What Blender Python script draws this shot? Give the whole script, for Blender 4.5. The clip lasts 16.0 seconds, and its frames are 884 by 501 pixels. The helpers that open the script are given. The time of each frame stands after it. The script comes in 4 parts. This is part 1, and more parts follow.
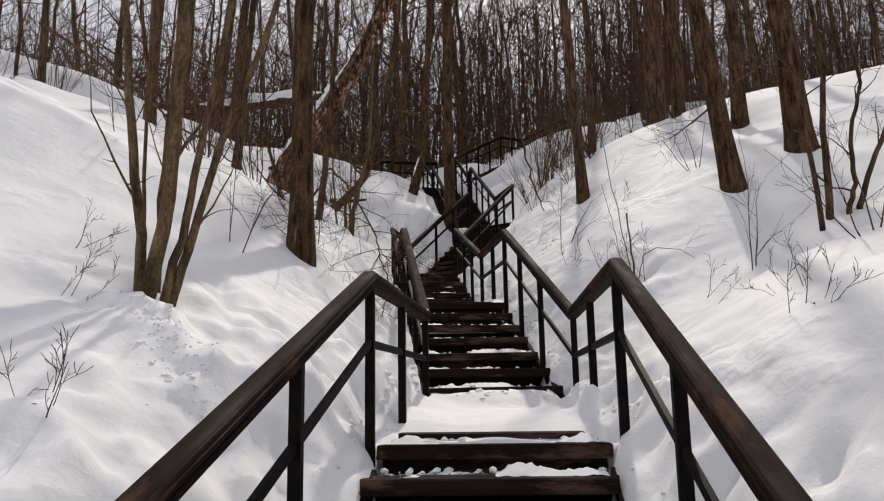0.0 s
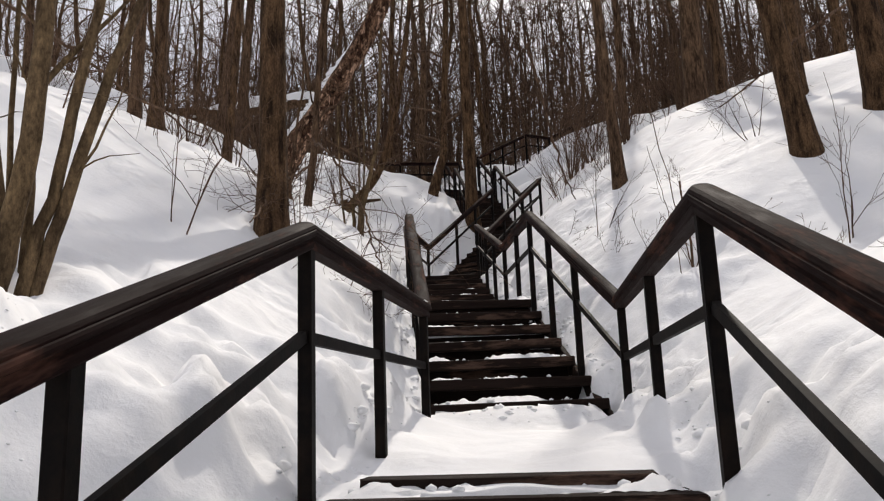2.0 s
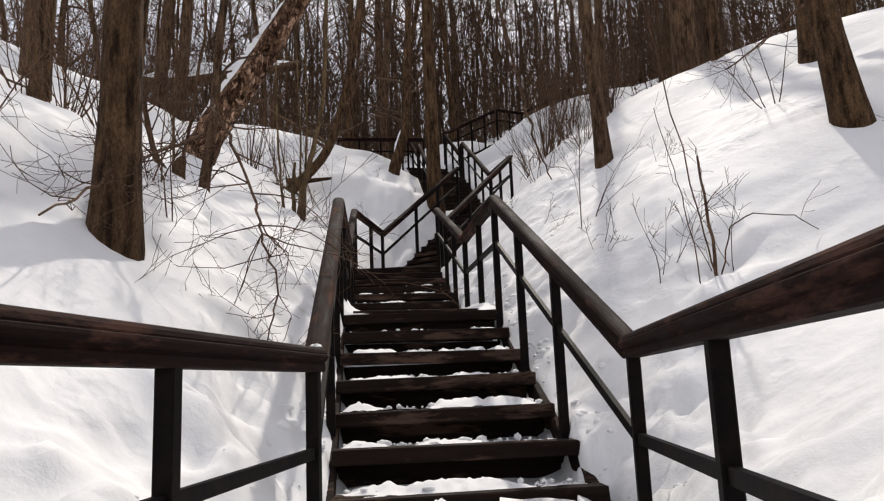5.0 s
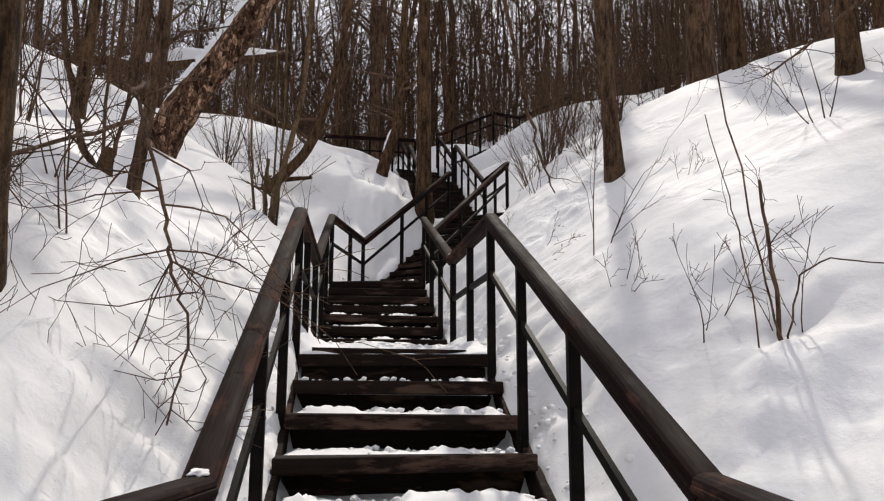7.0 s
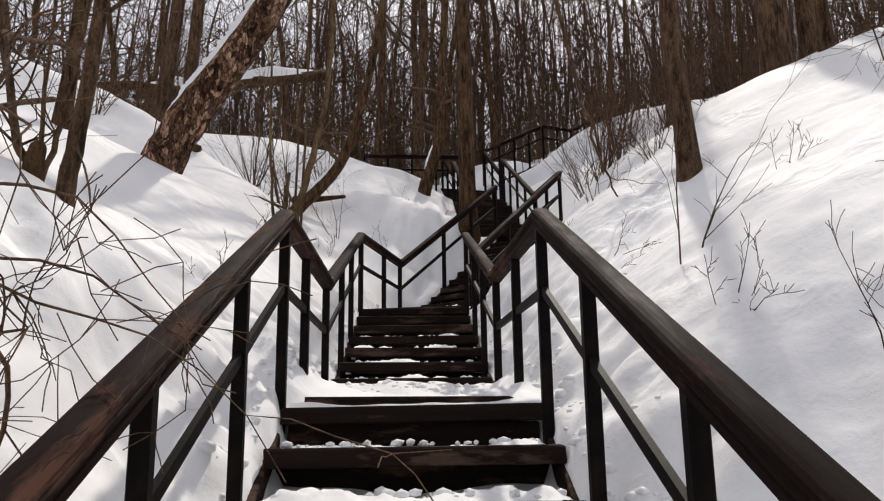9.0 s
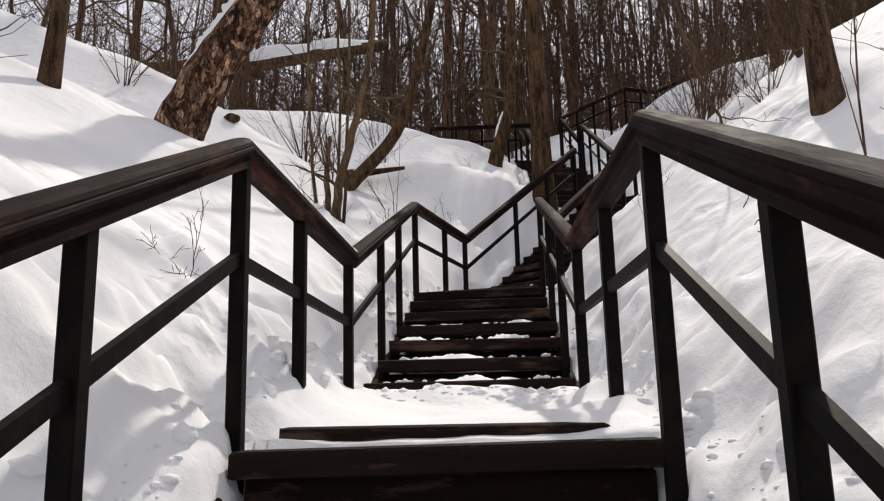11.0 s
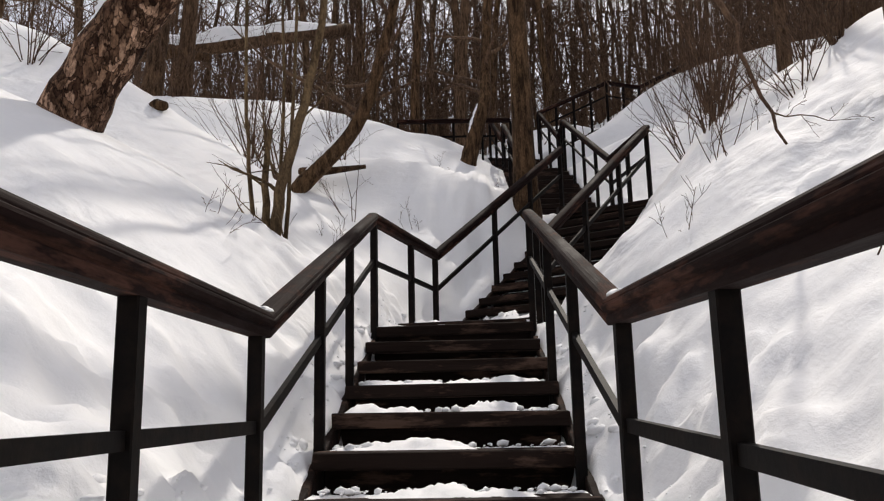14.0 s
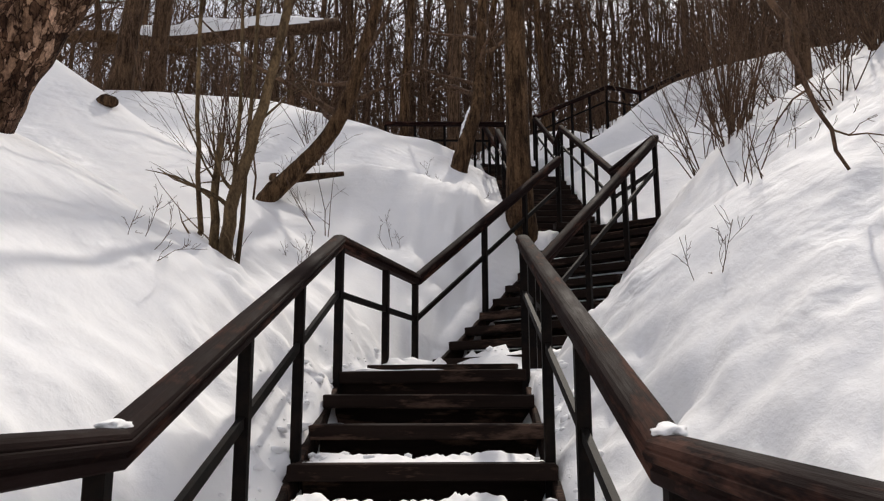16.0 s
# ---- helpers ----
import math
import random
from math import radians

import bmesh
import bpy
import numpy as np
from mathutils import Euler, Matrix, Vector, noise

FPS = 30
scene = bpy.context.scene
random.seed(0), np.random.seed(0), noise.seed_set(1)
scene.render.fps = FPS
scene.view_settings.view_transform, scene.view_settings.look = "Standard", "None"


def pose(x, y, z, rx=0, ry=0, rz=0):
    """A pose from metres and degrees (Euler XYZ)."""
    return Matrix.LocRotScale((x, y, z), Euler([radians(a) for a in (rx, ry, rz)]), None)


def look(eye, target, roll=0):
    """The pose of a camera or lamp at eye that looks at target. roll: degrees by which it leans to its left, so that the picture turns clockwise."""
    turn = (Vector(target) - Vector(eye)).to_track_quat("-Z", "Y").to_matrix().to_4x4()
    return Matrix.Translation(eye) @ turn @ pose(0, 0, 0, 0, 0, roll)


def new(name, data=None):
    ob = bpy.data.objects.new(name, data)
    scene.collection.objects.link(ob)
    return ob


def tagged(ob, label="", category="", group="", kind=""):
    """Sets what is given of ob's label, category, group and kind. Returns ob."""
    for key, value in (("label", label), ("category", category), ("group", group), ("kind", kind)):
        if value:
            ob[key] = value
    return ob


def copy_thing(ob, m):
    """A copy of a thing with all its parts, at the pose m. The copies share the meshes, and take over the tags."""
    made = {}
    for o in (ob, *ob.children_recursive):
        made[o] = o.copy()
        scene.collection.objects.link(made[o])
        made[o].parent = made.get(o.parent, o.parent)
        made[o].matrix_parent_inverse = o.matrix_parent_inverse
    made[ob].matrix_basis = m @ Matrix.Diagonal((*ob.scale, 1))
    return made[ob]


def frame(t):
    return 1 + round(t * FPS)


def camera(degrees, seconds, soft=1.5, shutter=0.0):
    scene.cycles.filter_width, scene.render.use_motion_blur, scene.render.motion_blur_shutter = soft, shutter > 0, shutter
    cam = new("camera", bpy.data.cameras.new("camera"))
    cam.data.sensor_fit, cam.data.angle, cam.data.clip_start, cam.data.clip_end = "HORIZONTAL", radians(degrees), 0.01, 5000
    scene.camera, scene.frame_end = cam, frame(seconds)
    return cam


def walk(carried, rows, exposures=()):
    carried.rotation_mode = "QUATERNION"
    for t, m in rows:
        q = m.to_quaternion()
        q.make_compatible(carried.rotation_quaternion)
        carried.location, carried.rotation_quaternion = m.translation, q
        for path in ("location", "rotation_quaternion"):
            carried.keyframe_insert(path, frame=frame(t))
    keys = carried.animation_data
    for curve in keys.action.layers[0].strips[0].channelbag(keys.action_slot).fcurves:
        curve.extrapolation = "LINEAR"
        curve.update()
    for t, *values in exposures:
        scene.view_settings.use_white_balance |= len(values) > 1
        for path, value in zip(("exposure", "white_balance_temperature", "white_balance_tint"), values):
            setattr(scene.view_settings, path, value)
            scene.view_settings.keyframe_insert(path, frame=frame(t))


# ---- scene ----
cam = camera(57.8, 16.0, 1.2)
PATH = [
    (0, (0.388, -0.627, 1.474), (0.32, 1.334, 1.863), -1.0),
    (0.5, (0.475, -0.21, 1.487), (0.418, 1.753, 1.865), -1.9),
    (1, (0.504, 0.207, 1.484), (0.353, 2.163, 1.873), -2.9),
    (1.5, (0.462, 0.706, 1.51), (0.262, 2.658, 1.901), -2.3),
    (2, (0.512, 1.14, 1.524), (0.369, 3.089, 1.951), -2.2),
    (2.5, (0.598, 1.61, 1.653), (0.422, 3.555, 2.084), -2.3),
    (3, (0.562, 1.987, 1.718), (0.336, 3.937, 2.103), -2.9),
    (3.5, (0.559, 2.352, 1.849), (0.411, 4.317, 2.194), -2.8),
    (4, (0.63, 2.694, 2.009), (0.567, 4.661, 2.368), -2.9),
    (4.2, (0.637, 2.776, 2.026), (0.567, 4.738, 2.408), -2.8),
    (6.3, (0.687, 3.899, 2.391), (0.637, 5.867, 2.744), -1.0),
    (6.5, (0.66, 4.036, 2.462), (0.609, 6.002, 2.823), -0.4),
    (7, (0.653, 4.348, 2.507), (0.604, 6.312, 2.883), 0.1),
    (7.5, (0.701, 4.711, 2.623), (0.629, 6.679, 2.972), -0.9),
    (8, (0.69, 5.026, 2.66), (0.586, 6.992, 3.013), -1.4),
    (8.5, (0.67, 5.398, 2.696), (0.524, 7.35, 3.105), -0.5),
    (9, (0.72, 5.818, 2.707), (0.539, 7.76, 3.149), -0.8),
    (9.5, (0.741, 6.198, 2.734), (0.478, 8.128, 3.189), -2.1),
    (9.7, (0.732, 6.369, 2.744), (0.45, 8.299, 3.188), -2.3),
    (11.8, (0.597, 7.842, 3.068), (0.19, 9.758, 3.471), -0.9),
    (12, (0.569, 7.922, 3.104), (0.18, 9.841, 3.508), -0.7),
    (12.5, (0.563, 8.19, 3.228), (0.202, 10.107, 3.665), -0.8),
    (13, (0.5, 8.444, 3.313), (0.096, 10.354, 3.746), -1.4),
    (13.5, (0.432, 8.684, 3.436), (0.044, 10.604, 3.84), -1.3),
    (14, (0.404, 8.928, 3.501), (0.101, 10.866, 3.89), -1.3),
    (14.5, (0.422, 9.16, 3.644), (0.098, 11.096, 4.029), -2.2),
    (15, (0.396, 9.413, 3.706), (0.016, 11.33, 4.127), -1.9),
    (15.5, (0.36, 9.636, 3.848), (-0.003, 11.561, 4.253), -0.5),
    (16, (0.353, 9.904, 3.912), (0.069, 11.845, 4.302), -0.2),
]
EXPOSURES = [(0, -0.12), (1.5, 0.03), (4, 0.16), (9, 0.16), (12, 0.22), (16, 0.16)]
walk(cam, [(t, look(eye, target, roll)) for t, eye, target, roll in PATH], EXPOSURES)

# ---------------------------------------------------------------- world and sun
world = bpy.data.worlds.new("winter_sky")
scene.world = world
world.use_nodes = True
wn = world.node_tree.nodes
sky = wn.new("ShaderNodeTexSky")
sky.sky_type = "NISHITA"
sky.sun_disc = False
SUN_EL, SUN_AZ = 49.0, 9.0       # degrees above the horizon; degrees from +y towards +x
sky.sun_elevation, sky.sun_rotation = radians(SUN_EL), radians(SUN_AZ)
sky.air_density, sky.dust_density, sky.ozone_density = 1.0, 2.5, 1.0
wn["Background"].inputs["Strength"].default_value = 0.115
# thin high cloud evens out the blue
veil = wn.new("ShaderNodeMix")
veil.data_type = "RGBA"
veil.inputs[0].default_value = 0.6
veil.inputs[7].default_value = (7.3, 6.9, 6.9, 1)
world.node_tree.links.new(sky.outputs[0], veil.inputs[6])
world.node_tree.links.new(veil.outputs[2], wn["Background"].inputs["Color"])
sun_data = bpy.data.lights.new("sun", "SUN")
sun_data.energy, sun_data.angle, sun_data.color = 2.5, radians(1.5), (1.0, 0.92, 0.82)
sun = new("sun", sun_data)
sun.matrix_world = look((0, 0, 0), (-math.sin(radians(SUN_AZ)) * math.cos(radians(SUN_EL)),
                                    -math.cos(radians(SUN_AZ)) * math.cos(radians(SUN_EL)), -math.sin(radians(SUN_EL))))

# ---------------------------------------------------------------- materials


def material(name, rough=0.7, metal=0.0):
    m = bpy.data.materials.new(name)
    m.use_nodes = True
    n = m.node_tree.nodes
    b = n["Principled BSDF"]
    b.inputs["Roughness"].default_value, b.inputs["Metallic"].default_value = rough, metal
    return m, n, m.node_tree.links, b


def noise_node(n, l, coords, scale, detail=4.0, rough=0.55, stretch=(1, 1, 1)):
    mp = n.new("ShaderNodeMapping")
    mp.inputs["Scale"].default_value = stretch
    l.new(coords, mp.inputs["Vector"])
    t = n.new("ShaderNodeTexNoise")
    t.inputs["Scale"].default_value, t.inputs["Detail"].default_value, t.inputs["Roughness"].default_value = scale, detail, rough
    l.new(mp.outputs[0], t.inputs["Vector"])
    return t.outputs["Fac"]


def ramp(n, l, fac, stops):
    r = n.new("ShaderNodeValToRGB")
    while len(r.color_ramp.elements) < len(stops):
        r.color_ramp.elements.new(0.5)
    for e, (p, c) in zip(r.color_ramp.elements, stops):
        e.position, e.color = p, (*c, 1)
    l.new(fac, r.inputs[0])
    return r.outputs[0]


def mixed(n, l, fac, a, b, kind="MIX"):
    m = n.new("ShaderNodeMix")
    m.data_type, m.blend_type = "RGBA", kind
    if isinstance(fac, float):
        m.inputs[0].default_value = fac
    else:
        l.new(fac, m.inputs[0])
    l.new(a, m.inputs[6])
    l.new(b, m.inputs[7])
    return m.outputs[2]


def bump(n, l, b, height, dist, strength=1.0, before=None):
    u = n.new("ShaderNodeBump")
    u.inputs["Distance"].default_value, u.inputs["Strength"].default_value = dist, strength
    l.new(height, u.inputs["Height"])
    if before:
        l.new(before, u.inputs["Normal"])
    l.new(u.outputs[0], b.inputs["Normal"])
    return u.outputs[0]


def snow_material(name="snow", crumbly=0.02):
    m, n, l, b = material(name, 0.75)
    c = n.new("ShaderNodeTexCoord").outputs["Object"]
    f1 = noise_node(n, l, c, 1.3, 5)
    f2 = noise_node(n, l, c, 5, 7, 0.62)
    f3 = noise_node(n, l, c, 90, 3, 0.6)
    tone = ramp(n, l, f1, [(0.3, (0.80, 0.81, 0.83)), (0.7, (0.88, 0.88, 0.88))])
    # scattered bark crumbs and dust on the old snow
    dirt = ramp(n, l, noise_node(n, l, c, 38, 6, 0.75), [(0.70, (1, 1, 1)), (0.78, (0.62, 0.58, 0.53))])
    l.new(mixed(n, l, 0.5, tone, dirt, "MULTIPLY"), b.inputs["Base Color"])
    n1 = bump(n, l, b, f2, crumbly, 0.6)
    # broken crust and old prints, in patches
    patch = ramp(n, l, noise_node(n, l, c, 0.9, 3, 0.6), [(0.50, (0, 0, 0)), (0.70, (1, 1, 1))])
    lumps = ramp(n, l, noise_node(n, l, c, 6, 2, 0.4), [(0.32, (0, 0, 0)), (0.64, (1, 1, 1))])
    n1 = bump(n, l, b, mixed(n, l, 1.0, patch, lumps, "MULTIPLY"), 0.035, 0.6, n1)
    bump(n, l, b, f3, 0.0015, 0.6, n1)
    b.inputs["Specular IOR Level"].default_value = 0.3
    return m


def bark_material(name, dark, light, scale=7.0, depth=0.03, stretch=0.22, flaky=False):
    m, n, l, b = material(name, 0.95)
    b.inputs["Specular IOR Level"].default_value = 0.12
    tc = n.new("ShaderNodeTexCoord").outputs["Object"]
    rnd = n.new("ShaderNodeObjectInfo").outputs["Random"]
    off = n.new("ShaderNodeVectorMath")
    off.operation = "ADD"
    cmb = n.new("ShaderNodeCombineXYZ")
    sc = n.new("ShaderNodeMath")
    sc.operation = "MULTIPLY"
    sc.inputs[1].default_value = 37.0
    l.new(rnd, sc.inputs[0])
    l.new(sc.outputs[0], cmb.inputs[2])
    l.new(tc, off.inputs[0])
    l.new(cmb.outputs[0], off.inputs[1])
    c = off.outputs[0]
    f = noise_node(n, l, c, scale, 8, 0.72, (1, 1, stretch))
    fine = noise_node(n, l, c, scale * 4.5, 5, 0.7, (1, 1, 0.5))
    big = noise_node(n, l, c, 1.1, 3)
    col = ramp(n, l, f, [(0.40, dark), (0.50, tuple(0.5 * (p + q) for p, q in zip(dark, light))), (0.62, light)])
    speck = ramp(n, l, fine, [(0.35, (0.55, 0.52, 0.5)), (0.65, (1.25, 1.22, 1.15))])
    moss = ramp(n, l, big, [(0.35, (0.75, 0.72, 0.68)), (0.7, (1.15, 1.12, 1.0))])
    col = mixed(n, l, 1.0, col, speck, "MULTIPLY")
    l.new(mixed(n, l, 1.0, col, moss, "MULTIPLY"), b.inputs["Base Color"])
    if flaky:
        mp = n.new("ShaderNodeMapping")
        mp.inputs["Scale"].default_value = (1, 1, 0.45)
        l.new(c, mp.inputs[0])
        wob = n.new("ShaderNodeVectorMath")
        wob.operation = "MULTIPLY_ADD"
        nz = n.new("ShaderNodeTexNoise")
        nz.inputs["Scale"].default_value, nz.inputs["Detail"].default_value = 9, 4
        l.new(mp.outputs[0], nz.inputs["Vector"])
        wob.inputs[1].default_value = (0.22, 0.22, 0.22)
        l.new(nz.outputs["Color"], wob.inputs[0])
        l.new(mp.outputs[0], wob.inputs[2])
        cells = []
        for kind in ("F1", "DISTANCE_TO_EDGE"):
            v = n.new("ShaderNodeTexVoronoi")
            v.feature = kind
            v.inputs["Scale"].default_value = 17
            l.new(wob.outputs[0], v.inputs["Vector"])
            cells.append(v)
        sep = n.new("ShaderNodeSeparateColor")
        l.new(cells[0].outputs["Color"], sep.inputs[0])
        tone = ramp(n, l, sep.outputs[0], [(0.1, (0.28, 0.21, 0.18)), (0.6, (0.85, 0.74, 0.66)), (1.0, (2.1, 2.0, 2.0))])
        edge = ramp(n, l, cells[1].outputs["Distance"], [(0.012, (0.16, 0.13, 0.12)), (0.10, (1.1, 1.1, 1.1))])
        base = mixed(n, l, 1.0, b.inputs["Base Color"].links[0].from_socket, tone, "MULTIPLY")
        l.new(mixed(n, l, 1.0, base, edge, "MULTIPLY"), b.inputs["Base Color"])
        n1 = bump(n, l, b, sep.outputs[0], 0.05, 1.0)
        n2 = bump(n, l, b, fine, 0.01, 0.8, n1)
        bump(n, l, b, f, depth, 0.9, n2)
    else:
        n1 = bump(n, l, b, f, depth, 1.0)
        bump(n, l, b, fine, depth * 0.3, 0.8, n1)
    return m


def wood_material(name, base, worn, wear=0.66, rough=0.55):
    """Old tarred timber, the grain along the piece's own x."""
    m, n, l, b = material(name, rough)
    b.inputs["Specular IOR Level"].default_value = 0.07
    tc = n.new("ShaderNodeTexCoord").outputs["Object"]
    rnd = n.new("ShaderNodeObjectInfo").outputs["Random"]
    off = n.new("ShaderNodeVectorMath")
    off.operation = "ADD"
    l.new(tc, off.inputs[0])
    sc = n.new("ShaderNodeMath")
    sc.operation = "MULTIPLY"
    sc.inputs[1].default_value = 23.0
    l.new(rnd, sc.inputs[0])
    l.new(sc.outputs[0], off.inputs[1])
    c = off.outputs[0]
    grain = noise_node(n, l, c, 22, 6, 0.7, (0.06, 1, 1))
    patch = noise_node(n, l, c, 5, 5, 0.7, (0.35, 1.6, 1.6))
    col = ramp(n, l, grain, [(0.3, tuple(v * 0.55 for v in base)), (0.7, base)])
    wornc = ramp(n, l, grain, [(0.3, tuple(v * 0.6 for v in worn)), (0.7, worn)])
    mask = ramp(n, l, patch, [(wear, (0, 0, 0)), (wear + 0.1, (1, 1, 1))])
    l.new(mixed(n, l, mask, col, wornc), b.inputs["Base Color"])
    l.new(ramp(n, l, patch, [(0.3, (rough - 0.1,) * 3), (0.7, (rough + 0.25,) * 3)]), b.inputs["Roughness"])
    bump(n, l, b, grain, 0.008, 0.7)
    return m


SNOW = snow_material()
LOOSE_SNOW = snow_material("crumbled_snow", 0.02)
RAIL_WOOD = wood_material("tarred_rail_wood", (0.0135, 0.0058, 0.0048), (0.080, 0.038, 0.027), 0.54, 0.72)
STEP_WOOD = wood_material("tarred_step_wood", (0.0200, 0.0125, 0.0100), (0.100, 0.062, 0.046), 0.53, 0.75)
POST_METAL, pn, pl, pb = material("black_painted_steel", 0.6, 0.0)
pb.inputs["Specular IOR Level"].default_value = 0.06
pb.inputs["Base Color"].default_value = (0.014, 0.013, 0.013, 1)
bump(pn, pl, pb, noise_node(pn, pl, pn.new("ShaderNodeTexCoord").outputs["Object"], 40, 4), 0.002, 0.5)
pl.new(ramp(pn, pl, noise_node(pn, pl, pn.new("ShaderNodeTexCoord").outputs["Object"], 9, 5, 0.7),
            [(0.45, (0.0042, 0.0034, 0.0032)), (0.80, (0.016, 0.010, 0.007))]), pb.inputs["Base Color"])
BARK_BROWN = bark_material("brown_bark", (0.026, 0.016, 0.010), (0.150, 0.094, 0.057), 16, 0.03, 0.2)
BARK_GREY = bark_material("grey_bark", (0.034, 0.022, 0.015), (0.165, 0.108, 0.074), 18, 0.02, 0.2)
BARK_SMOOTH = bark_material("smooth_young_bark", (0.07, 0.050, 0.032), (0.20, 0.145, 0.090), 12, 0.006, 0.3)
BARK_PINE = bark_material("flaky_bark", (0.06, 0.038, 0.028), (0.34, 0.245, 0.195), 14, 0.03, 0.4, True)
TWIG = bark_material("twig_bark", (0.056, 0.036, 0.027), (0.170, 0.112, 0.082), 20, 0.003, 0.3)

# ---------------------------------------------------------------- mesh helpers


def mesh_object(name, verts, faces, mat, parent=None, smooth=True, label=""):
    me = bpy.data.meshes.new(name)
    me.from_pydata(verts, [], faces)
    if smooth:
        me.polygons.foreach_set("use_smooth", [True] * len(me.polygons))
    me.materials.append(mat)
    ob = new(name, me)
    if parent:
        ob.parent = parent
    if label:
        tagged(ob, label)
    return ob


def part(name, bm, mat, parent=None, label="", smooth=False):
    me = bpy.data.meshes.new(name)
    bm.to_mesh(me)
    bm.free()
    if smooth:
        me.polygons.foreach_set("use_smooth", [True] * len(me.polygons))
    me.materials.append(mat)
    ob = new(name, me)
    if parent:
        ob.parent = parent
    if label:
        tagged(ob, label)
    return ob


def tube(verts, faces, pts, radii, sides, cap=True):
    """A tapered tube along pts, added to verts and faces."""
    n, start = len(pts), len(verts)
    side = Vector((0.31, 0.95, 0.05))
    for i in range(n):
        d = (pts[min(i + 1, n - 1)] - pts[max(i - 1, 0)]).normalized()
        a = d.cross(side)
        a = a.normalized() if a.length > 0.01 else d.cross(Vector((1, 0, 0))).normalized()
        b = d.cross(a)
        for k in range(sides):
            w = 2 * math.pi * k / sides
            verts.append(pts[i] + (a * math.cos(w) + b * math.sin(w)) * radii[i])
    for i in range(n - 1):
        for k in range(sides):
            p, q = start + i * sides, start + (i + 1) * sides
            faces.append((p + k, p + (k + 1) % sides, q + (k + 1) % sides, q + k))
    if cap:
        faces.append(tuple(start + (n - 1) * sides + k for k in range(sides)))


def box_bm(sx, sy, sz, bevel=0.0):
    """A bevelled bar, centred."""
    bm = bmesh.new()
    bmesh.ops.create_cube(bm, size=1.0)
    bmesh.ops.scale(bm, vec=(sx, sy, sz), verts=bm.verts)
    if bevel:
        bmesh.ops.bevel(bm, geom=list(bm.edges), offset=bevel, segments=1, affect="EDGES")
    return bm


# ---------------------------------------------------------------- the stair line: (x, y) and floor height
P = {
    "f0": ((0.25, -0.2), -0.20), "f0top": ((0.49, 3.95), 1.28),
    "a0": ((0.65, 6.50), 1.47), "atop": ((0.19, 9.82), 2.84),
    "b0": ((-0.07, 11.80), 2.96), "btop": ((-0.52, 15.38), 4.18),
    "c0": ((-0.36, 16.80), 4.21), "ctop": ((0.98, 19.40), 6.08),
    "d0": ((0.52, 20.70), 6.10), "dtop": ((-0.12, 24.80), 8.30),
    "e0": ((-0.20, 25.70), 8.32), "etop": ((-0.62, 26.90), 9.20),
    "p1": ((-3.20, 26.70), 9.02), "p2": ((0.00, 27.60), 9.40),
    "ftop": ((1.85, 29.60), 10.85), "g0": ((2.75, 30.30), 10.90), "gtop": ((5.3, 33.2), 12.9),
}
SEGS = [("f0", "f0top", 1), ("f0top", "a0", 0), ("a0", "atop", 1), ("atop", "b0", 0), ("b0", "btop", 1), ("btop", "c0", 0),
        ("c0", "ctop", 1), ("ctop", "d0", 0), ("d0", "dtop", 1), ("dtop", "e0", 0), ("e0", "etop", 1), ("p1", "p2", 0),
        ("p2", "ftop", 1), ("ftop", "g0", 0), ("g0", "gtop", 1)]


def lerp_table(y, table):
    return np.interp(y, [a for a, _ in table], [b for _, b in table])


